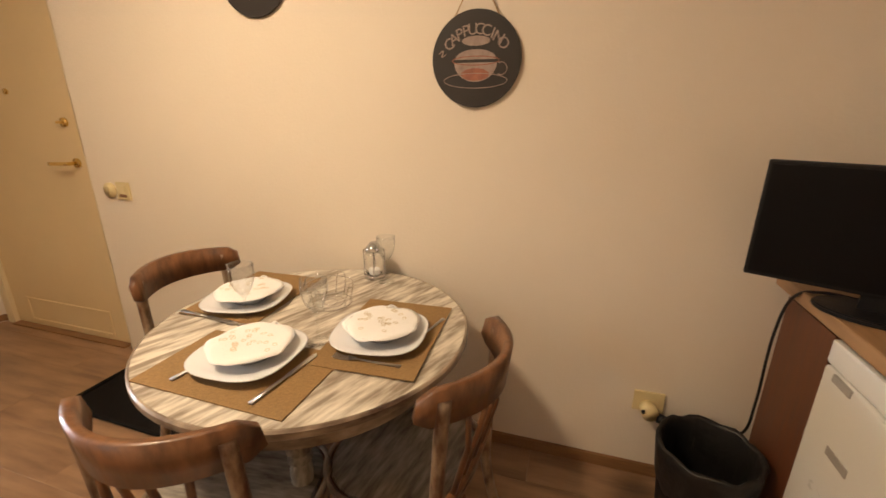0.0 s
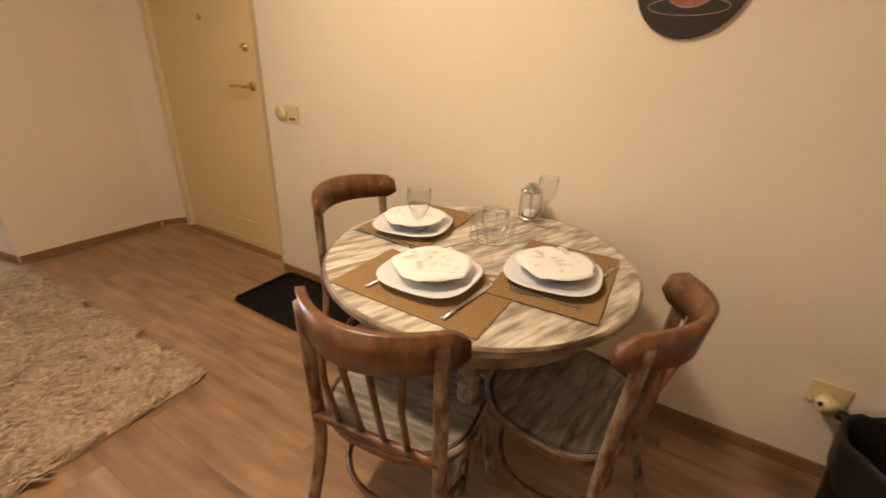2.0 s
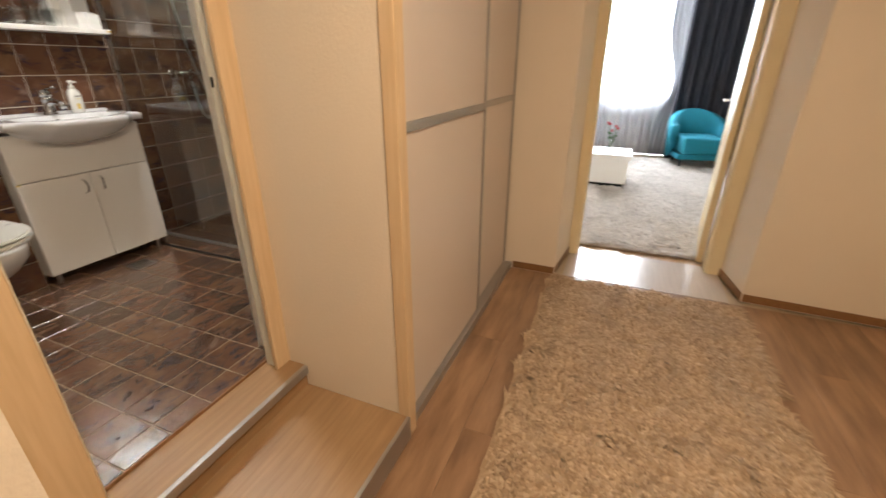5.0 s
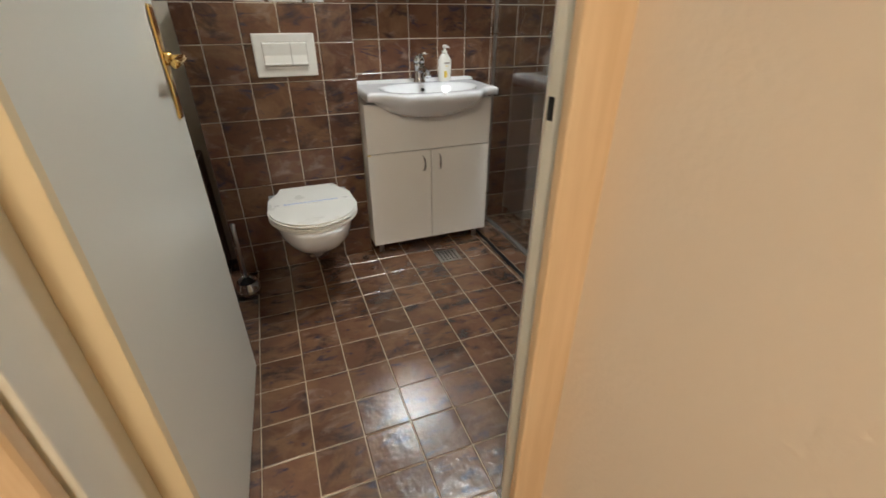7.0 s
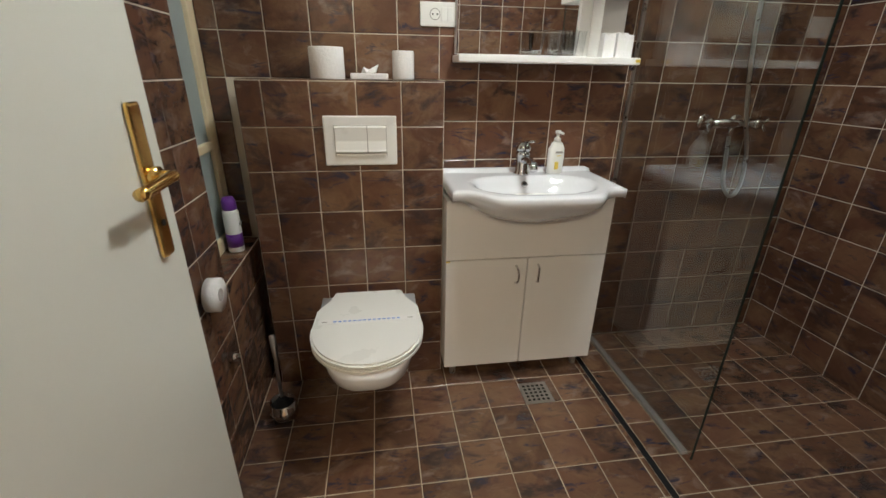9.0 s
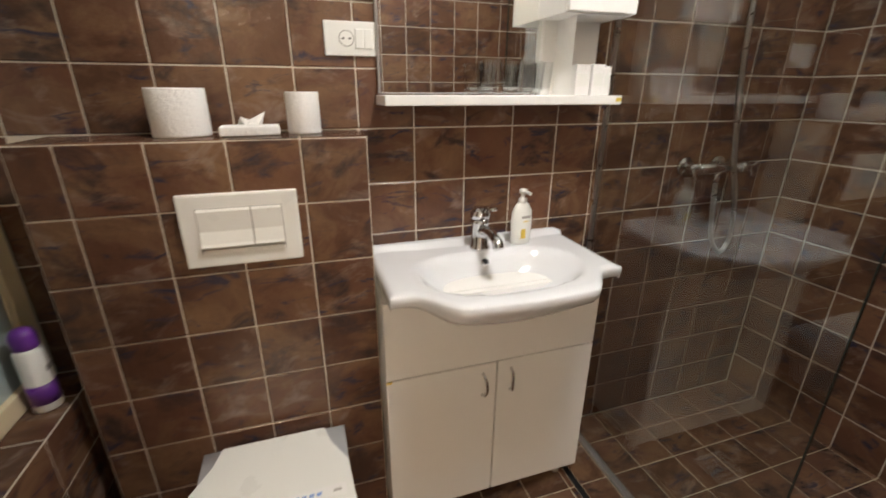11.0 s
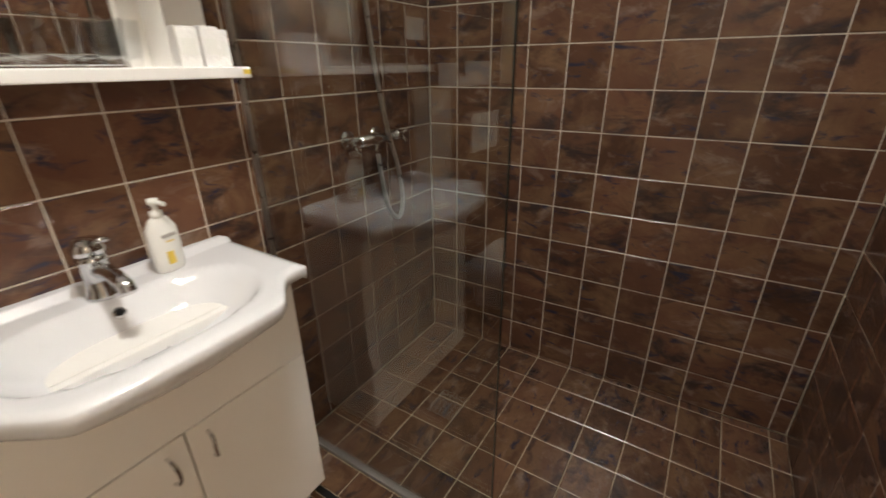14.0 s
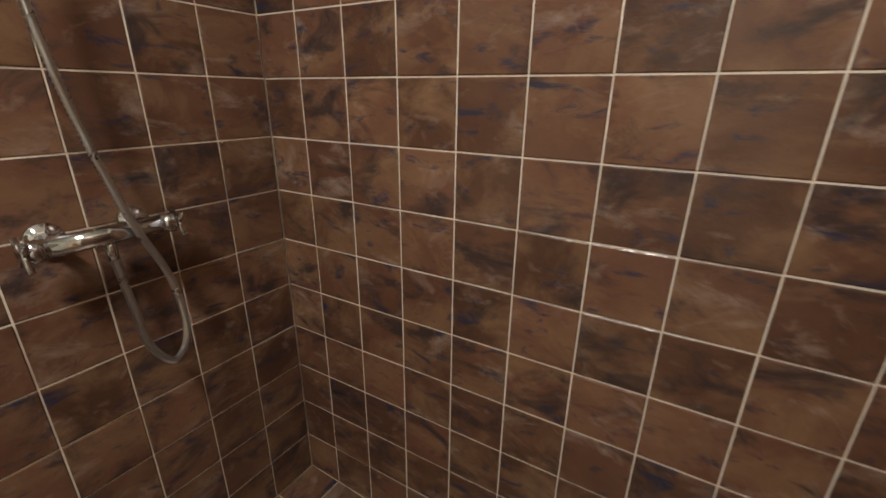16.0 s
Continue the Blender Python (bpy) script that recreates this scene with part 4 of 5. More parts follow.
# small door contact above the pier
dc = tagged(part("door_chime", box(-3.845, 0.75, 1.655, -3.815, 0.82, 1.73, 0.004), IVORY), "small ivory chime box on the plaster pier", "chime")

# ---- kitchen counter, fridge, television, bin ----
kc = thing("counter_unit", pose(0, 0, 0), "dark brown wooden side panel unit under the worktop", "cabinet")
part("side_panel", box(0.70, 1.17, 0, 1.22, 1.19, 0.875, 0.002), DARKW, kc)
part("back_panel", box(0.9, 1.19, 0, 0.92, 1.435, 0.875), DARKW, kc)
part("front_panel", box(0.665, 1.165, 0, 0.68, 1.44, 0.84, 0.002), DARKW, kc)
part("rail", box(0.665, 0.2, 0.845, 0.685, 1.435, 0.875, 0.002), COUNTER, kc)
wt = tagged(part("worktop", box(0.62, -0.4, 0.878, 1.235, 1.443, 0.918, 0.005), COUNTER), "pale oak laminate kitchen worktop along the wall", "worktop")
fg = thing("fridge", pose(0.655, 1.155, 0), "white under-counter fridge below the oak worktop", "fridge")
part("body", box(0.045, -0.55, 0.02, 0.54, 0.0, 0.84, 0.006), PLASTIC, fg)
part("door", box(0.0, -0.55, 0.05, 0.042, 0.0, 0.765, 0.012, 3), PLASTIC, fg)
part("top_band", box(0.0, -0.55, 0.772, 0.042, 0.0, 0.84, 0.008), PLASTIC, fg)
part("grip", box(-0.004, -0.13, 0.74, 0.004, -0.05, 0.762, 0.003), GREYT, fg, "grey recessed grip")
part("badge", box(-0.0025, -0.2, 0.56, 0.003, -0.11, 0.585, 0.002), GREYT, fg, "grey name badge")
tv = thing("television", pose(0.715, 1.13, 0.919, 0, 0, -23), "black flat-screen television standing on the worktop", "television")
part("bezel", box(-0.29, 0.0, 0.05, 0.29, 0.03, 0.372, 0.006), BLACK, tv)
part("screen", box(-0.28, -0.002, 0.062, 0.28, 0.001, 0.362), SCREEN, tv)
part("neck", box(-0.04, 0.005, 0.0, 0.04, 0.03, 0.08, 0.004), BLACK, tv)
part("foot", prism([(0.13 * math.cos(radians(t)), 0.01 + 0.09 * math.sin(radians(t))) for t in range(0, 360, 15)], 0.0, 0.014, 0.004), BLACK, tv)
cb = tagged(part("power_cable", tube(smooth_path([(0.75, 1.2, 0.93), (0.66, 1.26, 0.927), (0.605, 1.29, 0.89), (0.588, 1.3, 0.75), (0.6, 1.32, 0.5), (0.6, 1.36, 0.34), (0.5, 1.41, 0.25), (0.41, 1.39, 0.242)], 8), 0.0045, 8), BLACK, None, "", True), "black power cable hanging from the worktop to the socket", "cable")
bn = thing("waste_bin", pose(0.475, 1.25, 0) @ Matrix.Diagonal((1, 1, 1.08, 1)), "black round waste bin with a black liner folded over", "bin")
part("body", lathe([(0.0, 0.002), (0.12, 0.002), (0.15, 0.3), (0.146, 0.3), (0.117, 0.01), (0.0, 0.008)], 32), BLACK, bn, "", True)
b = bmesh.new()
rg = []
for j, (r, z) in enumerate(((0.135, 0.16), (0.148, 0.2), (0.158, 0.28), (0.161, 0.318), (0.152, 0.326), (0.143, 0.312), (0.132, 0.2), (0.122, 0.1))):
    rg.append([b.verts.new(((r + 0.005 * math.sin(i * 2.1 + j) * math.sin(i * 0.7)) * math.cos(2 * math.pi * i / 40), (r + 0.005 * math.sin(i * 2.1 + j)) * math.sin(2 * math.pi * i / 40), z + 0.006 * math.sin(i * 1.3 + j * 0.4))) for i in range(40)])
for p, q in zip(rg, rg[1:]):
    for i in range(40):
        b.faces.new((p[i], p[(i + 1) % 40], q[(i + 1) % 40], q[i]))
part("liner", b, material("black_film", (0.009, 0.008, 0.008), 0.5, scale=15, amount=0.4, bump=0.4, bscale=30), bn, "thin black plastic liner", True)

# ceiling lamps
for nm, at, mat, lab in (("ceiling_lamp", HALL_LAMP, LAMPG, "round opal glass ceiling lamp in the hall"), ("ceiling_lamp", BATH_LAMP, LAMPB, "round opal glass ceiling lamp in the bathroom")):
    cl = thing(nm, pose(*at), lab, "lamp")
    part("rim", lathe([(0.15, H - at[2] - 0.001), (0.165, H - at[2] - 0.001), (0.165, 0.02), (0.15, 0.02)], 32), CHROME, cl)
    part("shade", lathe([(0.148, 0.06), (0.148, 0.02), (0.11, -0.03), (0.05, -0.05), (0.0, -0.055)], 32), mat, cl, "", True)


# ---- bathroom shell ----
XB, YB, YR, XW = -3.857, -3.2, -1.66, -1.45
SKEW = math.atan2(0.05, YR - YB)   # the shower's back wall runs slightly out of square
V1 = YB + 0.135
TOP = ZB + 14 * P
UP = material("bath_upper_paint", (0.8, 0.77, 0.66), 0.7, scale=2, amount=0.1, bump=0.1, bscale=80)
sink_wall = block("wall_bath_sink", -4.0, YB - 0.2, 0, -1.2, YB - 0.006, H, UP, "brown tiled bathroom wall behind the sink and shower")
back_wall = tagged(part("wall_bath_back", prism([(XB - 0.3, YB), (XB - 0.006, YB), (XB - 0.063, -1.5), (XB - 0.3, -1.5)], 0, H), UP), "brown tiled back wall of the shower", "wall", kind="structure")
block("wall_bath_jamb", -2.46, -1.52, 0, -2.217, -1.462, H, UP, "cream wall strip beside the bathroom door frame")
right_wall = block("wall_bath_right", XB - 0.06, YR + 0.006, 0, -2.46, -1.52, H, UP, "brown tiled wall beside the shower, cream above")
win_wall = tagged(part("wall_bath_window", box(XW + 0.006, -2.78, 0, XW + 0.25, -1.52, H), UP), "brown tiled wall beside the small window", "wall", kind="structure")
sill_wall = tagged(part("wall_bath_sill", box(XW + 0.006, YB, 0, XW + 0.25, -2.78, 0.79), UP), "brown tiled low wall under the small window", "wall", kind="structure")
block("wall_bath_outer", XW + 0.14, YB, 0.79, XW + 0.25, -2.78, H, UP, "plaster behind the window niche")
block("wall_bath_door", XW, -1.64, 0, -1.36, -1.523, H, UP, "cream wall beside the bathroom door")
bath_floor = block("floor_bath", XB - 0.06, YB, 0.0, -1.2, -1.471, ZB - 0.006, FGROUT, "brown slate tiled bathroom floor", "floor")
wc_box = tagged(part("cistern_box", box(-1.5, YB, ZB, -2.178, -3.027, 1.391), GROUT), "tiled boxed-in cistern wall behind the toilet", "wall", kind="structure")
grouts = {}


def grout_sheet(parent, m, w, h, mat):
    o = part("grout", box(0, 0, -0.004, w, h, 0.0045), mat, parent, "pale cement grout")
    o.matrix_world = m
    return o


tile_mesh = {}


def tile_piece(w, h, mat):
    key = (round(w, 3), round(h, 3), mat.name)
    if key not in tile_mesh:
        b = bmesh.new()
        e = 0.0022
        lo = [b.verts.new(p) for p in ((0, 0, 0), (w, 0, 0), (w, h, 0), (0, h, 0))]
        mi = [b.verts.new(p) for p in ((0, 0, 0.0055), (w, 0, 0.0055), (w, h, 0.0055), (0, h, 0.0055))]
        hi = [b.verts.new(p) for p in ((e, e, 0.007), (w - e, e, 0.007), (w - e, h - e, 0.007), (e, h - e, 0.007))]
        for A, B in ((lo, mi), (mi, hi)):
            for i in range(4):
                b.faces.new((A[i], A[(i + 1) % 4], B[(i + 1) % 4], B[i]))
        b.faces.new(hi)
        me = bpy.data.meshes.new("tile")
        b.to_mesh(me)
        b.free()
        me.materials.append(mat)
        tile_mesh[key] = me
    return tile_mesh[key]


def tiling(parent, m, us, vs, mat, gmat, gap=0.0036, skip=None):
    """Tiles between the joint lines us and vs on the plane m, whose z points into the room."""
    grout_sheet(parent, m @ Matrix.Translation((us[0], vs[0], 0)), us[-1] - us[0], vs[-1] - vs[0], gmat)
    rnd = random.Random(len(us) * 100 + len(vs))
    for a, b in zip(us, us[1:]):
        for c, d in zip(vs, vs[1:]):
            if b - a < 0.012 or d - c < 0.012 or (skip and skip((a + b) / 2, (c + d) / 2)):
                continue
            o = new("tile", tile_piece(b - a - gap, d - c - gap, mat))
            o.parent = parent
            tilt = pose(0, 0, rnd.uniform(-0.0006, 0.0006), rnd.uniform(-0.25, 0.25), rnd.uniform(-0.25, 0.25), 0)
            o.matrix_world = m @ Matrix.Translation((a + gap / 2, c + gap / 2, 0)) @ tilt


def lines(start, stop, first, pitch=P):
    k0 = math.ceil((start - first) / pitch + 1e-6)
    out = [start]
    while first + k0 * pitch < stop - 0.012:
        if first + k0 * pitch > start + 0.012:
            out.append(first + k0 * pitch)
        k0 += 1
    return out + [stop]


ROWSZ = lines(ZB, TOP, ZB)
# sink wall: u runs to -x
m_s = Matrix(((-1, 0, 0, 0), (0, 0, 1, YB - 0.006), (0, 1, 0, 0), (0, 0, 0, 1)))
tiling(sink_wall, m_s, lines(1.36, 3.857, 1.88, 0.1517), ROWSZ, TILE, GROUT, skip=lambda u, v: (1.5 < u < 2.18 and v < 1.38) or (v < 0.9 and 2.26 < u < 2.8))
m_b = Matrix.Translation((XB, YB, 0)) @ Matrix.Rotation(SKEW, 4, "Z") @ Matrix.Translation((-XB, -YB, 0)) @ Matrix(((0, 0, 1, XB - 0.006), (1, 0, 0, 0), (0, 1, 0, 0), (0, 0, 0, 1)))
tiling(back_wall, m_b, lines(YB, YR, V1), ROWSZ, TILE, GROUT)
m_r = Matrix(((1, 0, 0, 0), (0, 0, -1, YR + 0.006), (0, 1, 0, 0), (0, 0, 0, 1)))
tiling(right_wall, m_r, lines(XB - 0.045, -2.462, -3.875), ROWSZ, TILE, GROUT)
m_w = Matrix(((0, 0, -1, XW + 0.006), (-1, 0, 0, 0), (0, 1, 0, 0), (0, 0, 0, 1)))
tiling(win_wall, m_w, lines(1.58, 2.78, 2.78), ROWSZ, TILE, GROUT, skip=lambda u, v: u < 2.1)
tiling(sill_wall, m_w, lines(2.785, 3.2, 2.785), lines(ZB, 0.797, ZB), TILE, GROUT)
m_sl = Matrix(((1, 0, 0, 0), (0, 1, 0, 0), (0, 0, 1, 0.792), (0, 0, 0, 1)))
tiling(sill_wall, m_sl, lines(XW, XW + 0.1, XW), lines(YB, -2.785, -2.94), TILE, GROUT)
m_c = Matrix(((-1, 0, 0, 0), (0, 0, 1, -3.027), (0, 1, 0, 0), (0, 0, 0, 1)))
tiling(wc_box, m_c, lines(1.5, 2.178, 1.73), lines(ZB, 1.397, ZB), TILE, GROUT)
m_ct = Matrix(((-1, 0, 0, 0), (0, -1, 0, 0), (0, 0, 1, 1.3925), (0, 0, 0, 1)))
tiling(wc_box, m_ct, lines(1.5, 2.178, 1.73), lines(3.021, 3.194, 3.021, 0.3), TILE, GROUT)
m_f = Matrix(((1, 0, 0, 0), (0, 1, 0, 0), (0, 0, 1, ZB - 0.006), (0, 0, 0, 1)))
FX = lines(XB - 0.045, XW, -2.19, 0.1517)
tiling(bath_floor, m_f, [x for x in FX if x < -2.85] + [-2.842], lines(YB, -1.66, V1), FTILE, FGROUT)
tiling(bath_floor, m_f, [-2.818] + [x for x in FX if x > -2.80], lines(YB, -1.472, V1), FTILE, FGROUT)

slot = tagged(part("floor_channel", box(-2.842, YB + 0.01, ZB - 0.004, -2.818, -1.6, ZB - 0.0015), BLACK), "narrow black drain channel across the tiled floor", "drain")
gr = thing("floor_drain", pose(-2.55, -2.82, ZB + 0.0014), "square steel floor drain grate in the tiles", "drain")
part("frame", box(-0.06, -0.06, 0, 0.06, 0.06, 0.003), STEEL, gr)
for i in range(5):
    for j in range(5):
        part("hole", box(-0.045 + i * 0.02, -0.045 + j * 0.02, 0.0026, -0.034 + i * 0.02, -0.034 + j * 0.02, 0.0034), BLACK, gr)

# small window in its niche
wi = thing("window_bathroom", pose(XW + 0.085, YB + 0.01, 0.80), "small cream wooden window with frosted panes in the niche", "window", kind="structure")
part("window_frame", box(0, 0.0, 0.0, 0.05, 0.4, 0.05, 0.004), CREAM, wi)
part("window_frame", box(0, 0.0, 0.05, 0.05, 0.055, 1.5, 0.004), CREAM, wi)
part("window_frame", box(0, 0.35, 0.05, 0.05, 0.4, 1.5, 0.004), CREAM, wi)
part("glazing_bar", box(0, 0.055, 0.36, 0.04, 0.35, 0.39, 0.004), CREAM, wi)
part("glazing_bar", box(0, 0.055, 0.9, 0.04, 0.35, 0.93, 0.004), CREAM, wi)
for a, b2 in ((0.05, 0.36), (0.39, 0.9), (0.93, 1.5)):
    part("pane", box(0.015, 0.055, a, 0.021, 0.35, b2), FROST, wi)

# ---- toilet ----
wc = thing("toilet", pose(-1.885, -3.016, ZB), "white wall-hung toilet with closed lid and paper seal band", "toilet")
b = bmesh.new()
rows = []
for z, w, l, y0 in ((0.10, 0.055, 0.13, 0.0), (0.13, 0.075, 0.19, 0.0), (0.2, 0.10, 0.28, 0.0), (0.27, 0.15, 0.40, 0.0), (0.33, 0.175, 0.47, 0.0), (0.385, 0.182, 0.495, 0.0), (0.4, 0.18, 0.49, 0.0)):
    ring = []
    for i in range(32):
        t = math.pi * i / 31
        ring.append(b.verts.new((w * math.copysign(abs(math.cos(t)) ** 0.7, math.cos(t)), 0.004 + l * math.sin(t) ** 0.85, z)))
    rows.append(ring)
for p, q in zip(rows, rows[1:]):
    for i in range(31):
        b.faces.new((p[i], p[i + 1], q[i + 1], q[i]))
    b.faces.new((p[31], p[0], q[0], q[31]))
b.faces.new(rows[0])
b.faces.new(rows[-1])
part("bowl", b, CERAMIC, wc, "", True)


def lid_outline(s):
    out = [(-0.125 * s, 0.035), (0.125 * s, 0.035), (0.14 * s, 0.09), (0.178 * s, 0.16)]
    out += [(0.185 * s * math.cos(radians(t)), 0.29 + 0.205 * s * math.sin(radians(t))) for t in range(-10, 191, 8)]
    return out + [(-0.178 * s, 0.16), (-0.14 * s, 0.09)]


part("seat", prism(lid_outline(1.0), 0.402, 0.42, 0.005), PLASTIC, wc)
part("lid", prism(lid_outline(1.005), 0.423, 0.44, 0.007), PLASTIC, wc)
bd = part("seal_band", box(-0.165, 0.235, 0.4405, 0.165, 0.265, 0.4415), PAPER, wc, "paper seal band with pale blue print")
for i in range(14):
    part("print_bar", box(-0.11 + i * 0.0165, 0.246, 0.4414, -0.099 + i * 0.0165, 0.254, 0.4419), BLUE, bd)
for s in (-1, 1):
    part("print_cross", box(s * 0.145 - 0.009, 0.247, 0.4414, s * 0.145 + 0.009, 0.253, 0.442), GREYT, bd)
fp = thing("flush_plate", pose(-1.888, -3.02, 1.205), "white dual flush plate on the tiled cistern wall", "flush plate")
part("frame", box(-0.123, -0.002, -0.083, 0.123, 0.012, 0.083, 0.005), PLASTIC, fp)
part("recess", box(-0.088, 0.0122, -0.052, 0.088, 0.0132, 0.052), GREYT, fp)
for a, c in ((-0.086, -0.024), (-0.021, 0.086)):
    b = bmesh.new()
    prof = [(0.013, 0.051), (0.016, 0.045), (0.0145, 0.0), (0.02, -0.028), (0.023, -0.034), (0.014, -0.04)]
    L = [[b.verts.new((x, y, z)) for y, z in prof] for x in (a, c)]
    for i in range(len(prof) - 1):
        b.faces.new((L[0][i], L[0][i + 1], L[1][i + 1], L[1][i]))
    b.faces.new(L[0])
    b.faces.new(L[1])
    part("button", b, PLASTIC, fp)
part("lower_lip", box(-0.086, 0.0125, -0.052, 0.086, 0.017, -0.043, 0.002), PLASTIC, fp)


def roll(x, y, z, r, h, label):
    t = thing("toilet_roll", pose(x, y, z), label, "toilet roll", "toilet rolls")
    part("paper", lathe([(0.02, 0.0), (r, 0.0), (r + 0.001, 0.003), (r + 0.001, h - 0.003), (r, h), (0.02, h)], 36), PAPER, t, "", True)
    part("tube", lathe([(0.0195, 0.0), (0.0195, h - 0.001), (0.018, h - 0.001), (0.018, 0.0)], 20), ROPE, t, "cardboard tube")


roll(-1.785, -3.115, 1.4005, 0.057, 0.1, "thick white toilet roll standing on the tiled ledge")
roll(-2.045, -3.12, 1.4005, 0.037, 0.093, "half-used white toilet roll standing on the tiled ledge")
tp = thing("tissue_pack", pose(-1.925, -3.11, 1.4005, 0, 0, 4) @ Matrix.Diagonal((0.88, 0.9, 1, 1)), "white tissue pack with a tissue sticking out on the ledge", "tissues")
part("pack", box(-0.072, -0.045, 0, 0.072, 0.045, 0.02, 0.005), PAPER, tp)
b = bmesh.new()
pts = [(-0.03, -0.02, 0.021), (0.03, -0.015, 0.021), (0.01, 0.02, 0.021), (-0.02, 0.02, 0.021), (-0.04, 0.0, 0.05), (0.0, -0.01, 0.032), (0.02, 0.01, 0.04)]
v = [b.verts.new(p) for p in pts]
for f in ((0, 5, 4), (5, 2, 4), (0, 1, 5), (1, 6, 5), (6, 2, 5), (3, 4, 2), (0, 4, 3)):
    b.faces.new([v[i] for i in f])
part("tissue", b, PAPER, tp)

ho = thing("roll_holder", pose(XW - 0.001, -2.62, 0.845), "white toilet roll on a wall holder beside the door", "toilet roll")
part("paper", tube([(-0.01, 0, 0), (-0.042, 0, 0)], 0.048, 28), PAPER, ho, "", True)
part("core", tube([(-0.041, 0, 0), (-0.0435, 0, 0)], 0.018, 16), GREYT, ho)
part("bracket", tube([(0.004, 0, 0), (-0.02, 0, 0)], 0.02, 16), CHROME, ho)
kn = tagged(part("pipe_cap", tube([(XW + 0.002, -2.69, 0.585), (XW - 0.03, -2.69, 0.585)], 0.016, 16), CHROME, None, "", True), "round chrome pipe cap on the tiles", "valve")
br = thing("toilet_brush", pose(-1.545, -2.83, ZB), "toilet brush in a round chrome holder on the floor", "brush")
part("holder", lathe([(0.0, 0.001), (0.05, 0.001), (0.053, 0.01), (0.047, 0.07), (0.043, 0.07), (0.045, 0.012), (0.0, 0.008)], 24), CHROME, br, "", True)
part("handle", tube([(0, 0, 0.04), (0, 0.0, 0.25), (0, 0.0, 0.36)], 0.007, 8, radii=[0.006, 0.007, 0.01]), STEEL, br, "", True)
part("bristles", lathe([(0.0, 0.012), (0.03, 0.02), (0.034, 0.06), (0.01, 0.09), (0.0, 0.09)], 16), BLACK, br)
sp = thing("air_freshener", pose(XW + 0.045, -3.06, 0.8), "purple capped air freshener spray can on the tiled sill", "spray can")
part("can", lathe([(0.0, 0.0), (0.026, 0.0), (0.028, 0.004), (0.028, 0.15), (0.022, 0.162), (0.0, 0.162)], 24), PLASTIC, sp, "", True)
part("cap", lathe([(0.0225, 0.158), (0.025, 0.165), (0.025, 0.19), (0.018, 0.205), (0.0, 0.208)], 24), PURPLE, sp, "purple cap", True)
part("label_band", lathe([(0.0284, 0.02), (0.0284, 0.07)], 24), PURPLE, sp, "purple label with white print", True)
part("print_bar", box(-0.0295, -0.012, 0.1, -0.0275, 0.012, 0.112), GREYT, sp)

# ---- vanity ----
vc = thing("vanity_cabinet", pose(-2.508, YB, ZB), "white two-door vanity cabinet under the washbasin", "cabinet")
part("body", box(-0.325, 0.0, 0.065, 0.325, 0.23, 0.795, 0.002), WHITE, vc)
part("fascia", box(-0.325, 0.232, 0.565, 0.325, 0.25, 0.795, 0.002), WHITE, vc)
for s in (-1, 1):
    dr = part("door", box(min(s * 0.0025, s * 0.325), 0.232, 0.066, max(s * 0.0025, s * 0.325), 0.25, 0.56, 0.002), WHITE, vc)
    part("handle", tube(smooth_path([(s * 0.045, 0.25, 0.455), (s * 0.043, 0.27, 0.465), (s * 0.04, 0.276, 0.49), (s * 0.043, 0.27, 0.52), (s * 0.045, 0.25, 0.53)]), 0.0045, 8), CHROME, dr, "curved chrome handle", True)
for x, y in ((-0.28, 0.2), (0.28, 0.2), (-0.28, 0.03), (0.28, 0.03)):
    part("foot", tube([(x, y, 0.001), (x, y, 0.066)], 0.014, 10), STEEL, vc)
part("hinge_chip", box(0.31, 0.2505, 0.556, 0.326, 0.252, 0.562), YELLOW, vc)

bs = thing("washbasin", pose(-2.508, YB, 1.015), "white ceramic washbasin with a bowed front", "washbasin")


def front(u):
    """Front edge of the basin across its width, u from -1 to 1."""
    k = max(0.0, min(1.0, (0.86 - abs(u)) / 0.34))
    k = k * k * (3 - 2 * k)
    return 0.325 + 0.108 * k * (1 - 0.28 * u * u)


b = bmesh.new()
NU, NV = 44, 30
topg = []
for i in range(NU + 1):
    u = -1 + 2 * i / NU
    row = []
    for j in range(NV + 1):
        v = j / NV
        x, y = 0.318 * u, front(u) * v
        z = 0.04
        if y < 0.03:
            z += 0.012
        bx, by = x / 0.225, (y - 0.235) / (0.148 if y > 0.235 else 0.12)
        d = (abs(bx) ** 2.6 + abs(by) ** 2.6) ** (1 / 2.6)
        if d < 1:
            z -= 0.088 * (1 - d ** 3.2)
        if v > 0.97 or abs(u) > 0.985:
            z -= 0.005
        row.append(b.verts.new((x, y, z)))
    topg.append(row)
for p, q in zip(topg, topg[1:]):
    for j in range(NV):
        b.faces.new((p[j], p[j + 1], q[j + 1], q[j]))
rim = [topg[i][NV] for i in range(NU + 1)]
rings = [rim]
for dz, inset in ((-0.008, -0.004), (-0.03, -0.002), (-0.05, 0.012), (-0.085, 0.05), (-0.12, 0.11), (-0.135, 0.2)):
    ring = []
    for i in range(NU + 1):
        u = -1 + 2 * i / NU
        k = max(0.0, 1 - (u / 0.9) ** 2) ** 0.7
        d = dz if dz > -0.04 else -0.04 + (dz + 0.04) * k
        ring.append(b.verts.new((0.318 * u, max(0.2505, front(u) - inset) if dz < -0.04 else front(u) - inset, 0.04 + d)))
    rings.append(ring)
for p, q in zip(rings, rings[1:]):
    for i in range(NU):
        b.faces.new((p[i], p[i + 1], q[i + 1], q[i]))
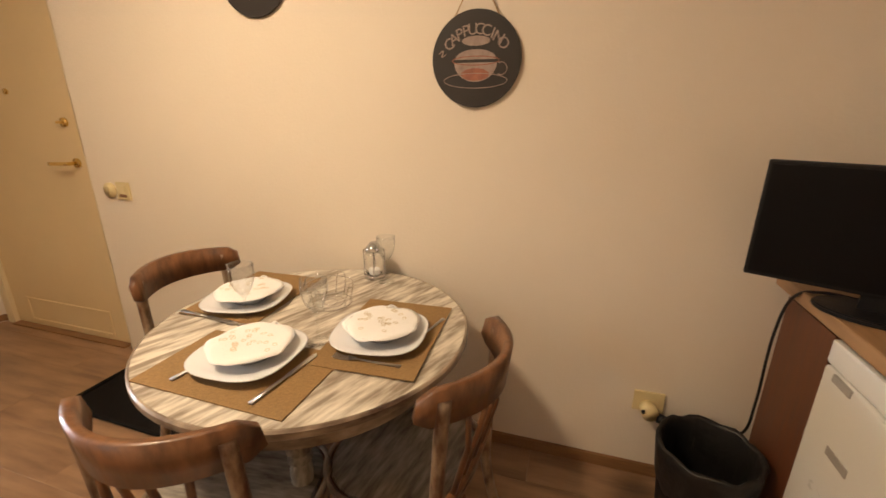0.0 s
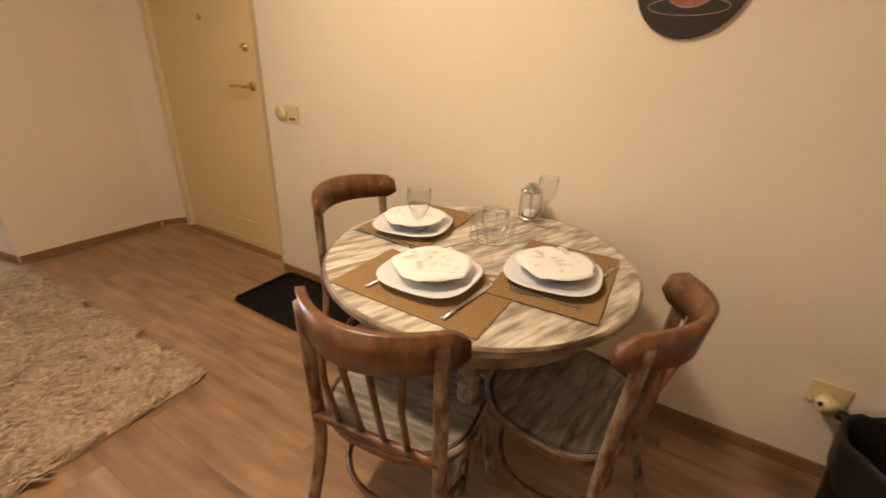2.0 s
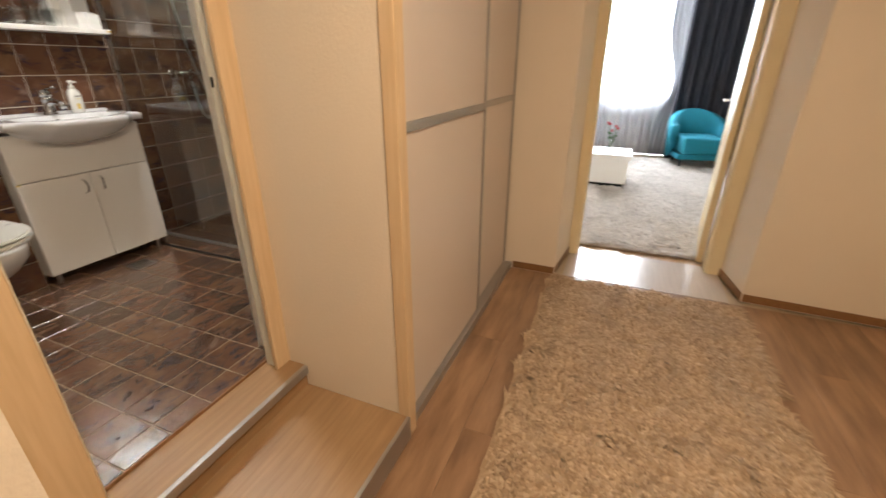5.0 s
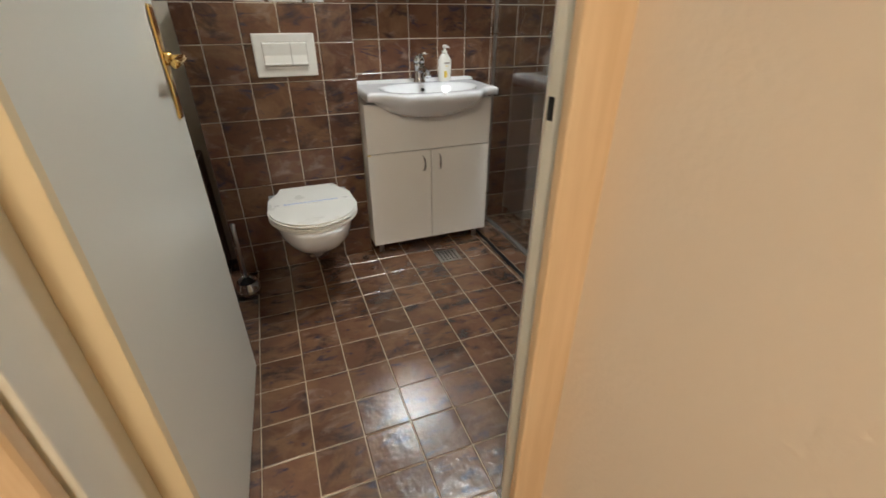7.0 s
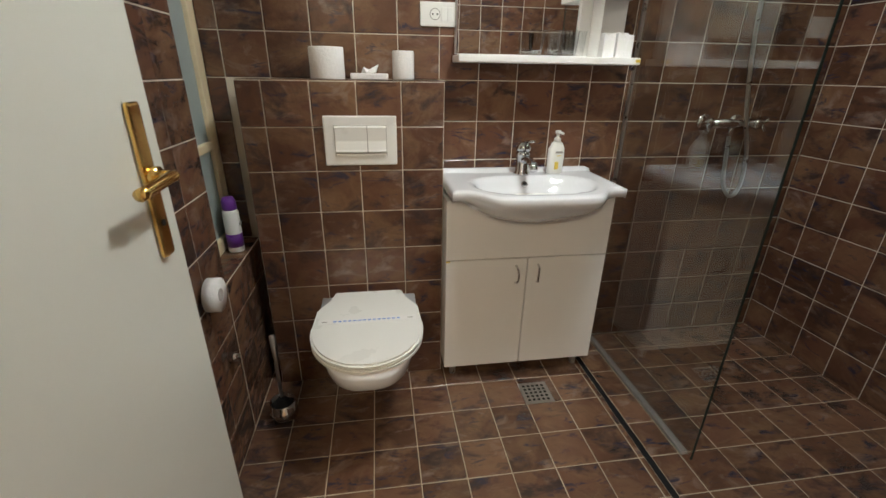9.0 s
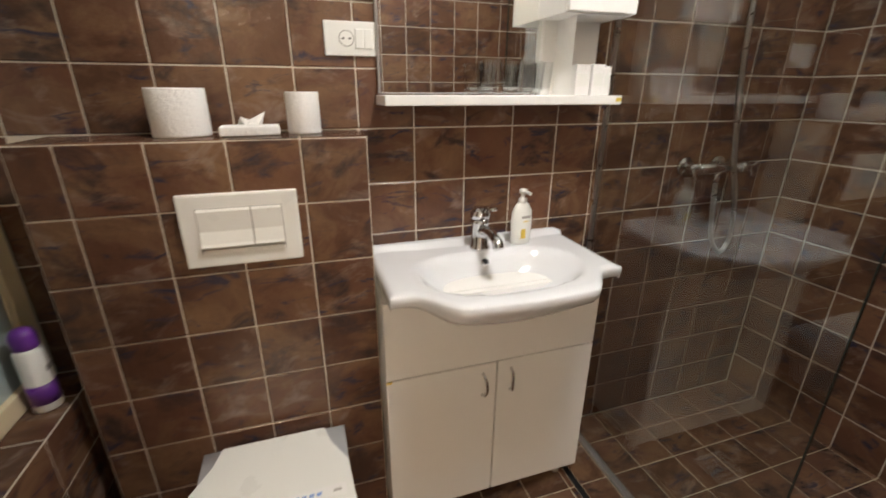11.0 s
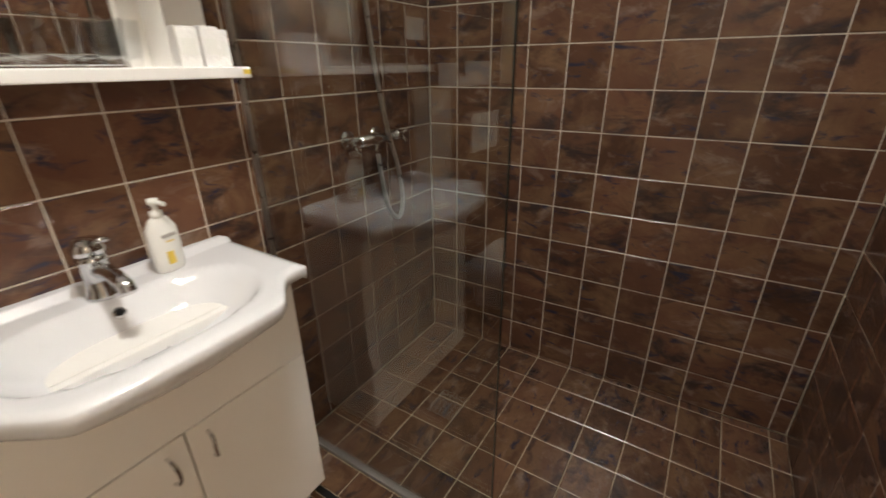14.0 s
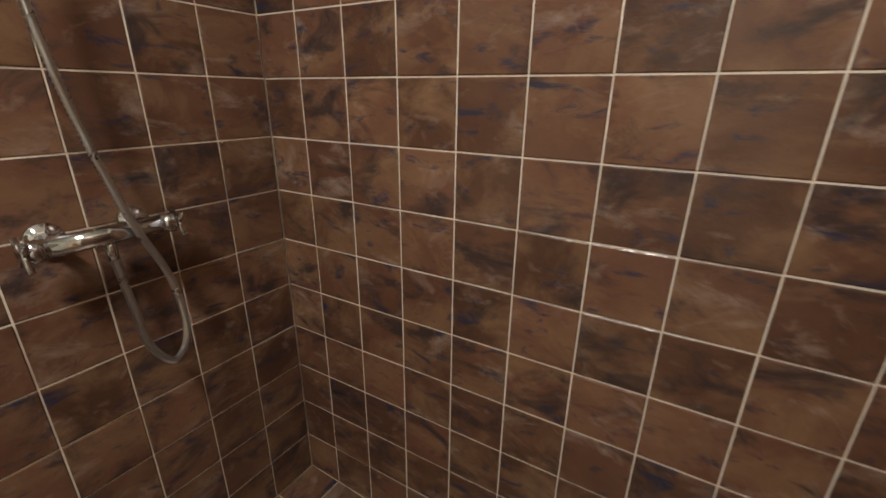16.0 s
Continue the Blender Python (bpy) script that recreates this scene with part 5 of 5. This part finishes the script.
for side in (0, NU):
    lo = [b.verts.new((topg[side][j].co.x, topg[side][j].co.y, 0.0)) for j in range(NV + 1)]
    for j in range(NV):
        b.faces.new((topg[side][j], topg[side][j + 1], lo[j + 1], lo[j]))
part("basin", b, CERAMIC, bs, "", True)
part("drain_ring", lathe([(0.0, 0.0), (0.024, 0.0), (0.028, 0.003), (0.03, 0.001), (0.03, -0.004), (0.0, -0.004)], 28), CHROME, bs, "", True).location = (0.0, 0.235, -0.043)
for i in range(5):
    a = i * 2 * math.pi / 5
    part("drain_hole", tube([(0.012 * math.cos(a), 0.235 + 0.012 * math.sin(a), -0.0432), (0.012 * math.cos(a), 0.235 + 0.012 * math.sin(a), -0.0423)], 0.0035, 8), BLACK, bs)
part("overflow_ring", tube([(0.0, 0.125, 0.004), (0.0, 0.134, 0.013)], 0.0125, 18), CHROME, bs, "", True)
part("overflow_hole", tube([(0.0, 0.133, 0.0125), (0.0, 0.135, 0.0142)], 0.008, 14), BLACK, bs)

fa = thing("basin_mixer_tap", pose(-2.508, YB + 0.085, 1.055), "chrome single-lever mixer tap on the washbasin", "tap")
part("body", lathe([(0.0, 0.0), (0.026, 0.0), (0.025, 0.006), (0.021, 0.012), (0.02, 0.06), (0.022, 0.066), (0.022, 0.076), (0.0, 0.078)], 24), CHROME, fa, "", True)
part("spout", tube(smooth_path([(0, 0.0, 0.045), (0, 0.05, 0.058), (0, 0.095, 0.05), (0, 0.108, 0.035)]), 0.012, 14, radii=None), CHROME, fa, "", True)
part("lever_cap", lathe([(0.0225, 0.078), (0.024, 0.088), (0.018, 0.104), (0.0, 0.108)], 24), CHROME, fa, "", True)
part("lever", tube(smooth_path([(0, 0.0, 0.098), (0, 0.03, 0.112), (0, 0.075, 0.118)]), 0.009, 10, flat=0.45), CHROME, fa, "", True)

fa.scale = (1.25, 1.25, 1.2)
sd = thing("soap_bottle", pose(-2.647, YB + 0.078, 1.0555, 0, 0, 10), "white liquid soap pump bottle on the washbasin", "soap bottle")
part("bottle", lathe([(0.0, 0.0), (0.03, 0.0), (0.033, 0.005), (0.036, 0.06), (0.034, 0.1), (0.022, 0.122), (0.013, 0.128), (0.0, 0.128)], 32, 1.0, 0.62), PLASTIC, sd, "", True)
pm = part("pump", lathe([(0.013, 0.126), (0.013, 0.14), (0.006, 0.142), (0.006, 0.155), (0.011, 0.157), (0.011, 0.168), (0.0, 0.17)], 18), PLASTIC, sd, "", True)
part("nozzle", tube([(0, 0, 0.163), (0.0, 0.035, 0.16)], 0.005, 8), PLASTIC, pm)
part("logo_bar", box(-0.016, 0.0215, 0.083, 0.016, 0.0235, 0.091, 0.001), GREYT, sd, "grey brand mark")
part("print_bar", box(-0.008, 0.0225, 0.072, 0.008, 0.0238, 0.075), YELLOW, sd)
part("print_leaf", prism([(0.005 + 0.009 * math.cos(radians(t)), 0.02 + 0.003 * math.sin(radians(t))) for t in range(0, 360, 30)], 0.02, 0.05), YELLOW, sd)

# ---- mirror with shelf and cabinet ----
mr = thing("bathroom_mirror", pose(-2.565, YB + 0.003, 1.49), "frameless wall mirror with white shelf below", "mirror")
MIRROR = material("mirror_silver", (0.86, 0.88, 0.87), 0.01, 1.0, scale=2, amount=0.02, rvar=0.005)
part("backing", box(-0.318, 0.0, 0.0, 0.325, 0.009, 0.86), WHITE, mr)
part("glass", box(-0.314, 0.0094, 0.002, 0.321, 0.0125, 0.856), MIRROR, mr)
part("edge_strip", box(0.321, 0.0, 0.0, 0.327, 0.014, 0.86), ALU, mr)
ms = thing("mirror_shelf", pose(-2.567, YB, 1.462), "white laminate shelf under the mirror with yellow sticker", "shelf")
part("board", box(-0.34, 0.001, 0.0, 0.335, 0.135, 0.024, 0.003), WHITE, ms)
part("sticker", box(-0.341, 0.105, 0.008, -0.34, 0.125, 0.018), YELLOW, ms, "small yellow sticker")
part("sticker", box(-0.338, 0.1352, 0.008, -0.32, 0.136, 0.018), YELLOW, ms, "small yellow sticker")
mc = thing("mirror_cabinet", pose(-2.788, YB + 0.016, 1.68), "tall narrow white cabinet beside the mirror", "cabinet")
part("body", box(-0.1, 0.0, 0.0, 0.1, 0.135, 0.66, 0.002), WHITE, mc)
dr = part("door", box(-0.1, 0.137, 0.002, 0.1, 0.153, 0.66, 0.003), WHITE, mc)
part("handle", tube(smooth_path([(0.06, 0.153, 0.05), (0.058, 0.172, 0.06), (0.055, 0.178, 0.095), (0.058, 0.172, 0.13), (0.06, 0.153, 0.14)]), 0.0048, 8), CHROME, dr, "curved chrome handle", True)
part("support_panel", box(-0.095, 0.0, -0.203, 0.085, 0.012, 0.0), WHITE, mc)
part("support_side", prism([(0.028, 0.012), (0.042, 0.012), (0.042, 0.1), (0.028, 0.06)], -0.203, 0.0), WHITE, mc)


def tumbler(x, y):
    g = thing("tumbler", pose(x, y, 1.4865), "clear faceted drinking glass on the mirror shelf", "glass", "glasses on the shelf")
    o = part("body", lathe([(0.0, 0.0), (0.022, 0.0), (0.026, 0.015), (0.032, 0.085), (0.0305, 0.085), (0.0245, 0.02), (0.0, 0.012)], 10), CLEAR, g)
    o.visible_shadow = False


for x, y in ((-2.525, -3.125), (-2.575, -3.1), (-2.65, -3.12), (-2.69, -3.145)):
    tumbler(x, y)
for x, y, w, h in ((-2.785, -3.1, 0.045, 0.078), (-2.835, -3.1, 0.04, 0.08), (-2.872, -3.115, 0.03, 0.076)):
    bx2 = thing("toiletry_carton", pose(x, y, 1.4865), "small white toiletry carton on the mirror shelf", "carton", "cartons on the shelf")
    part("carton", box(-w / 2, -0.015, 0, w / 2, 0.015, h, 0.001), PAPER, bx2)
    part("print_panel", box(-w / 2 + 0.006, 0.0152, h * 0.3, w / 2 - 0.006, 0.0158, h * 0.7), PLASTIC, bx2)

ws = thing("bath_socket", pose(-2.18, YB + 0.001, 1.617), "white three-module socket and switch plate on the tiles", "socket")
part("plate", box(-0.068, 0, -0.039, 0.068, 0.009, 0.039, 0.003), PLASTIC, ws)
part("socket_well", tube([(0.015, 0.0092, 0), (0.015, 0.0104, 0)], 0.019, 24), GREYT, ws)
part("socket_face", tube([(0.015, 0.0104, 0), (0.015, 0.0112, 0)], 0.0165, 24), PLASTIC, ws)
for s in (-1, 1):
    part("pin_hole", tube([(0.015 + s * 0.008, 0.0112, 0), (0.015 + s * 0.008, 0.0118, 0)], 0.003, 8), BLACK, ws)
for x in (-0.017, -0.039):
    part("rocker", box(x - 0.0105, 0.009, -0.022, x + 0.0105, 0.0135, 0.022, 0.002), PLASTIC, ws)

# ---- shower ----
gl = thing("shower_screen", pose(-2.962, YB, ZB), "clear glass shower screen standing on the tiled floor", "shower screen")
o = part("pane", box(-0.004, 0.006, 0.012, 0.004, 0.775, 1.98), PANEG, gl)
o.visible_shadow = False
part("edge_seal", box(-0.004, 0.7755, 0.012, 0.004, 0.777, 1.98), material("dark_glass_edge", (0.03, 0.045, 0.04), 0.2, scale=5, amount=0.2), gl, "dark edge of the glass")
part("floor_profile", box(-0.012, 0.002, 0.0015, 0.012, 0.745, 0.014, 0.002), ALU, gl)
part("wall_profile", box(-0.007, 0.001, 0.014, 0.007, 0.012, 1.98, 0.002), STEEL, gl)

sm = thing("shower_mixer", pose(-3.40, YB, 1.248), "chrome shower mixer with two cross handles and a hose", "tap")
part("body", tube([(-0.1, 0.075, 0), (0.1, 0.075, 0)], 0.019, 18), CHROME, sm, "", True)
for s in (-1, 1):
    part("wall_flange", tube([(s * 0.075, 0.002, 0), (s * 0.075, 0.012, 0)], 0.032, 22), CHROME, sm, "", True)
    part("inlet", tube([(s * 0.075, 0.01, 0), (s * 0.075, 0.07, 0)], 0.014, 14), CHROME, sm, "", True)
    hd = part("handle_hub", tube([(s * 0.1, 0.075, 0), (s * 0.125, 0.085, 0)], 0.021, 16), CHROME, sm, "", True)
    for k in range(2):
        a = 0.7 + k * math.pi / 2
        part("cross_arm", tube([(s * 0.128, 0.09 - 0.035 * math.cos(a), -0.035 * math.sin(a)), (s * 0.128, 0.09 + 0.035 * math.cos(a), 0.035 * math.sin(a))], 0.006, 8), CHROME, hd, "", True)
part("outlet", tube([(0, 0.075, -0.01), (0, 0.078, -0.05)], 0.011, 12), CHROME, sm, "", True)
hose = smooth_path([(0, 0.078, -0.045), (-0.008, 0.085, -0.15), (-0.015, 0.1, -0.25), (-0.05, 0.115, -0.30), (-0.088, 0.11, -0.25), (-0.085, 0.1, -0.12), (-0.03, 0.1, 0.05), (0.02, 0.1, 0.3), (0.05, 0.1, 0.6), (0.065, 0.095, 0.78)], 14)
part("hose", tube(hose, 0.0072, 8), STEEL, sm, "flexible metal hose", True)
b = bmesh.new()
for i in range(0, len(hose) - 1):
    for f in (0.0, 0.5):
        p = Vector(hose[i]).lerp(Vector(hose[i + 1]), f)
        d = (Vector(hose[i + 1]) - Vector(hose[i])).normalized() * 0.0015
        tube([p - d, p + d], 0.0082, 7, bm=b)
hr = part("hose_rib", b, STEEL, sm)
hr["kind"] = "stuff"
hh = thing("hand_shower", pose(-3.31, YB, 2.06), "chrome hand shower hanging in its wall holder", "shower head")
part("holder", tube([(0, 0.002, 0.02), (0, 0.06, 0.03)], 0.014, 14), CHROME, hh, "", True)
part("clamp", tube([(0.06, 0.075, 0.0), (-0.02, 0.07, 0.03)], 0.012, 12), CHROME, hh, "", True)
part("grip", tube(smooth_path([(0.005, 0.095, -0.04), (-0.005, 0.085, 0.06), (-0.02, 0.1, 0.17)]), 0.011, 12), CHROME, hh, "", True)
part("head", lathe([(0.0, 0.0), (0.03, 0.0), (0.042, 0.02), (0.042, 0.03), (0.0, 0.032)], 24), CHROME, hh, "", True).matrix_basis = pose(-0.02, 0.11, 0.18, -60, 0, 0)

bo = thing("water_heater", pose(-3.53, YB + 0.19, 2.1), "white cylindrical electric water heater high in the corner", "water heater")
part("tank", lathe([(0.0, 0.0), (0.12, 0.005), (0.165, 0.03), (0.18, 0.07), (0.18, 0.58), (0.0, 0.6)], 40), PLASTIC, bo, "", True)
part("bracket", box(-0.05, -0.188, 0.1, 0.05, -0.15, 0.5), STEEL, bo)
for s, c in ((-1, (-0.02, 0.0, -0.19)), (1, (0.05, -0.03, -0.12))):
    part("fitting", tube([(s * 0.06, 0.0, 0.012), (s * 0.06, 0.0, -0.04)], 0.012, 12), CHROME, bo, "", True)
    part("flexible_pipe", tube(smooth_path([(s * 0.06, 0, -0.035), (s * 0.06 + 0.005, -0.01, -0.09), (s * 0.06 + 0.06, -0.06, -0.15), (s * 0.06 + 0.13, -0.12, -0.11), (s * 0.06 + 0.14, -0.17, 0.0), (s * 0.06 + 0.14, -0.185, 0.03)], 8), 0.009, 8), STEEL, bo, "braided steel pipe", True)
tr = thing("towel_rail", pose(-2.62, YR - 0.001, 2.16), "chrome towel rail on the tiled wall", "towel rail")
for z in (0.0, 0.05):
    part("bar", tube([(-0.16, -0.06, z), (0.16, -0.06, z)], 0.006, 10), CHROME, tr, "", True)
for s in (-1, 1):
    part("post", tube([(s * 0.15, 0, 0.025), (s * 0.15, -0.065, 0.025)], 0.009, 10), CHROME, tr, "", True)
    part("side_link", tube([(s * 0.15, -0.06, -0.004), (s * 0.15, -0.06, 0.054)], 0.006, 10), CHROME, tr)

# ---- hall floor planks ----
floor_ob = bpy.data.objects["floor"]
plank_mesh = {}


def plank(L, w):
    key = (round(L, 3), round(w, 3))
    if key not in plank_mesh:
        b = bmesh.new()
        e = 0.0012
        lo = [b.verts.new(p) for p in ((0, 0, -0.011), (L, 0, -0.011), (L, w, -0.011), (0, w, -0.011))]
        mi = [b.verts.new(p) for p in ((0, 0, -0.0008), (L, 0, -0.0008), (L, w, -0.0008), (0, w, -0.0008))]
        hi = [b.verts.new(p) for p in ((e, e, 0), (L - e, e, 0), (L - e, w - e, 0), (e, w - e, 0))]
        for A, B in ((lo, mi), (mi, hi)):
            for i in range(4):
                b.faces.new((A[i], A[(i + 1) % 4], B[(i + 1) % 4], B[i]))
        b.faces.new(hi)
        me = bpy.data.meshes.new("plank")
        b.to_mesh(me)
        b.free()
        me.materials.append(OAK)
        plank_mesh[key] = me
    return plank_mesh[key]


PW, PL = 0.193, 1.29
y, r = -0.86, 0
while y < DW + 0.1:
    w = min(PW, DW + 0.1 - y)
    x = -4.2 + (r * 0.47 % 1) * PL - PL
    while x < 1.24:
        a, b2 = max(x, -3.79), min(x + PL, 1.24)
        if b2 - a > 0.03:
            o = new("plank", plank(b2 - a - 0.0006, w - 0.0006))
            o.parent = floor_ob
            o.location = (a, y, 0)
        x += PL
    y += PW
    r += 1
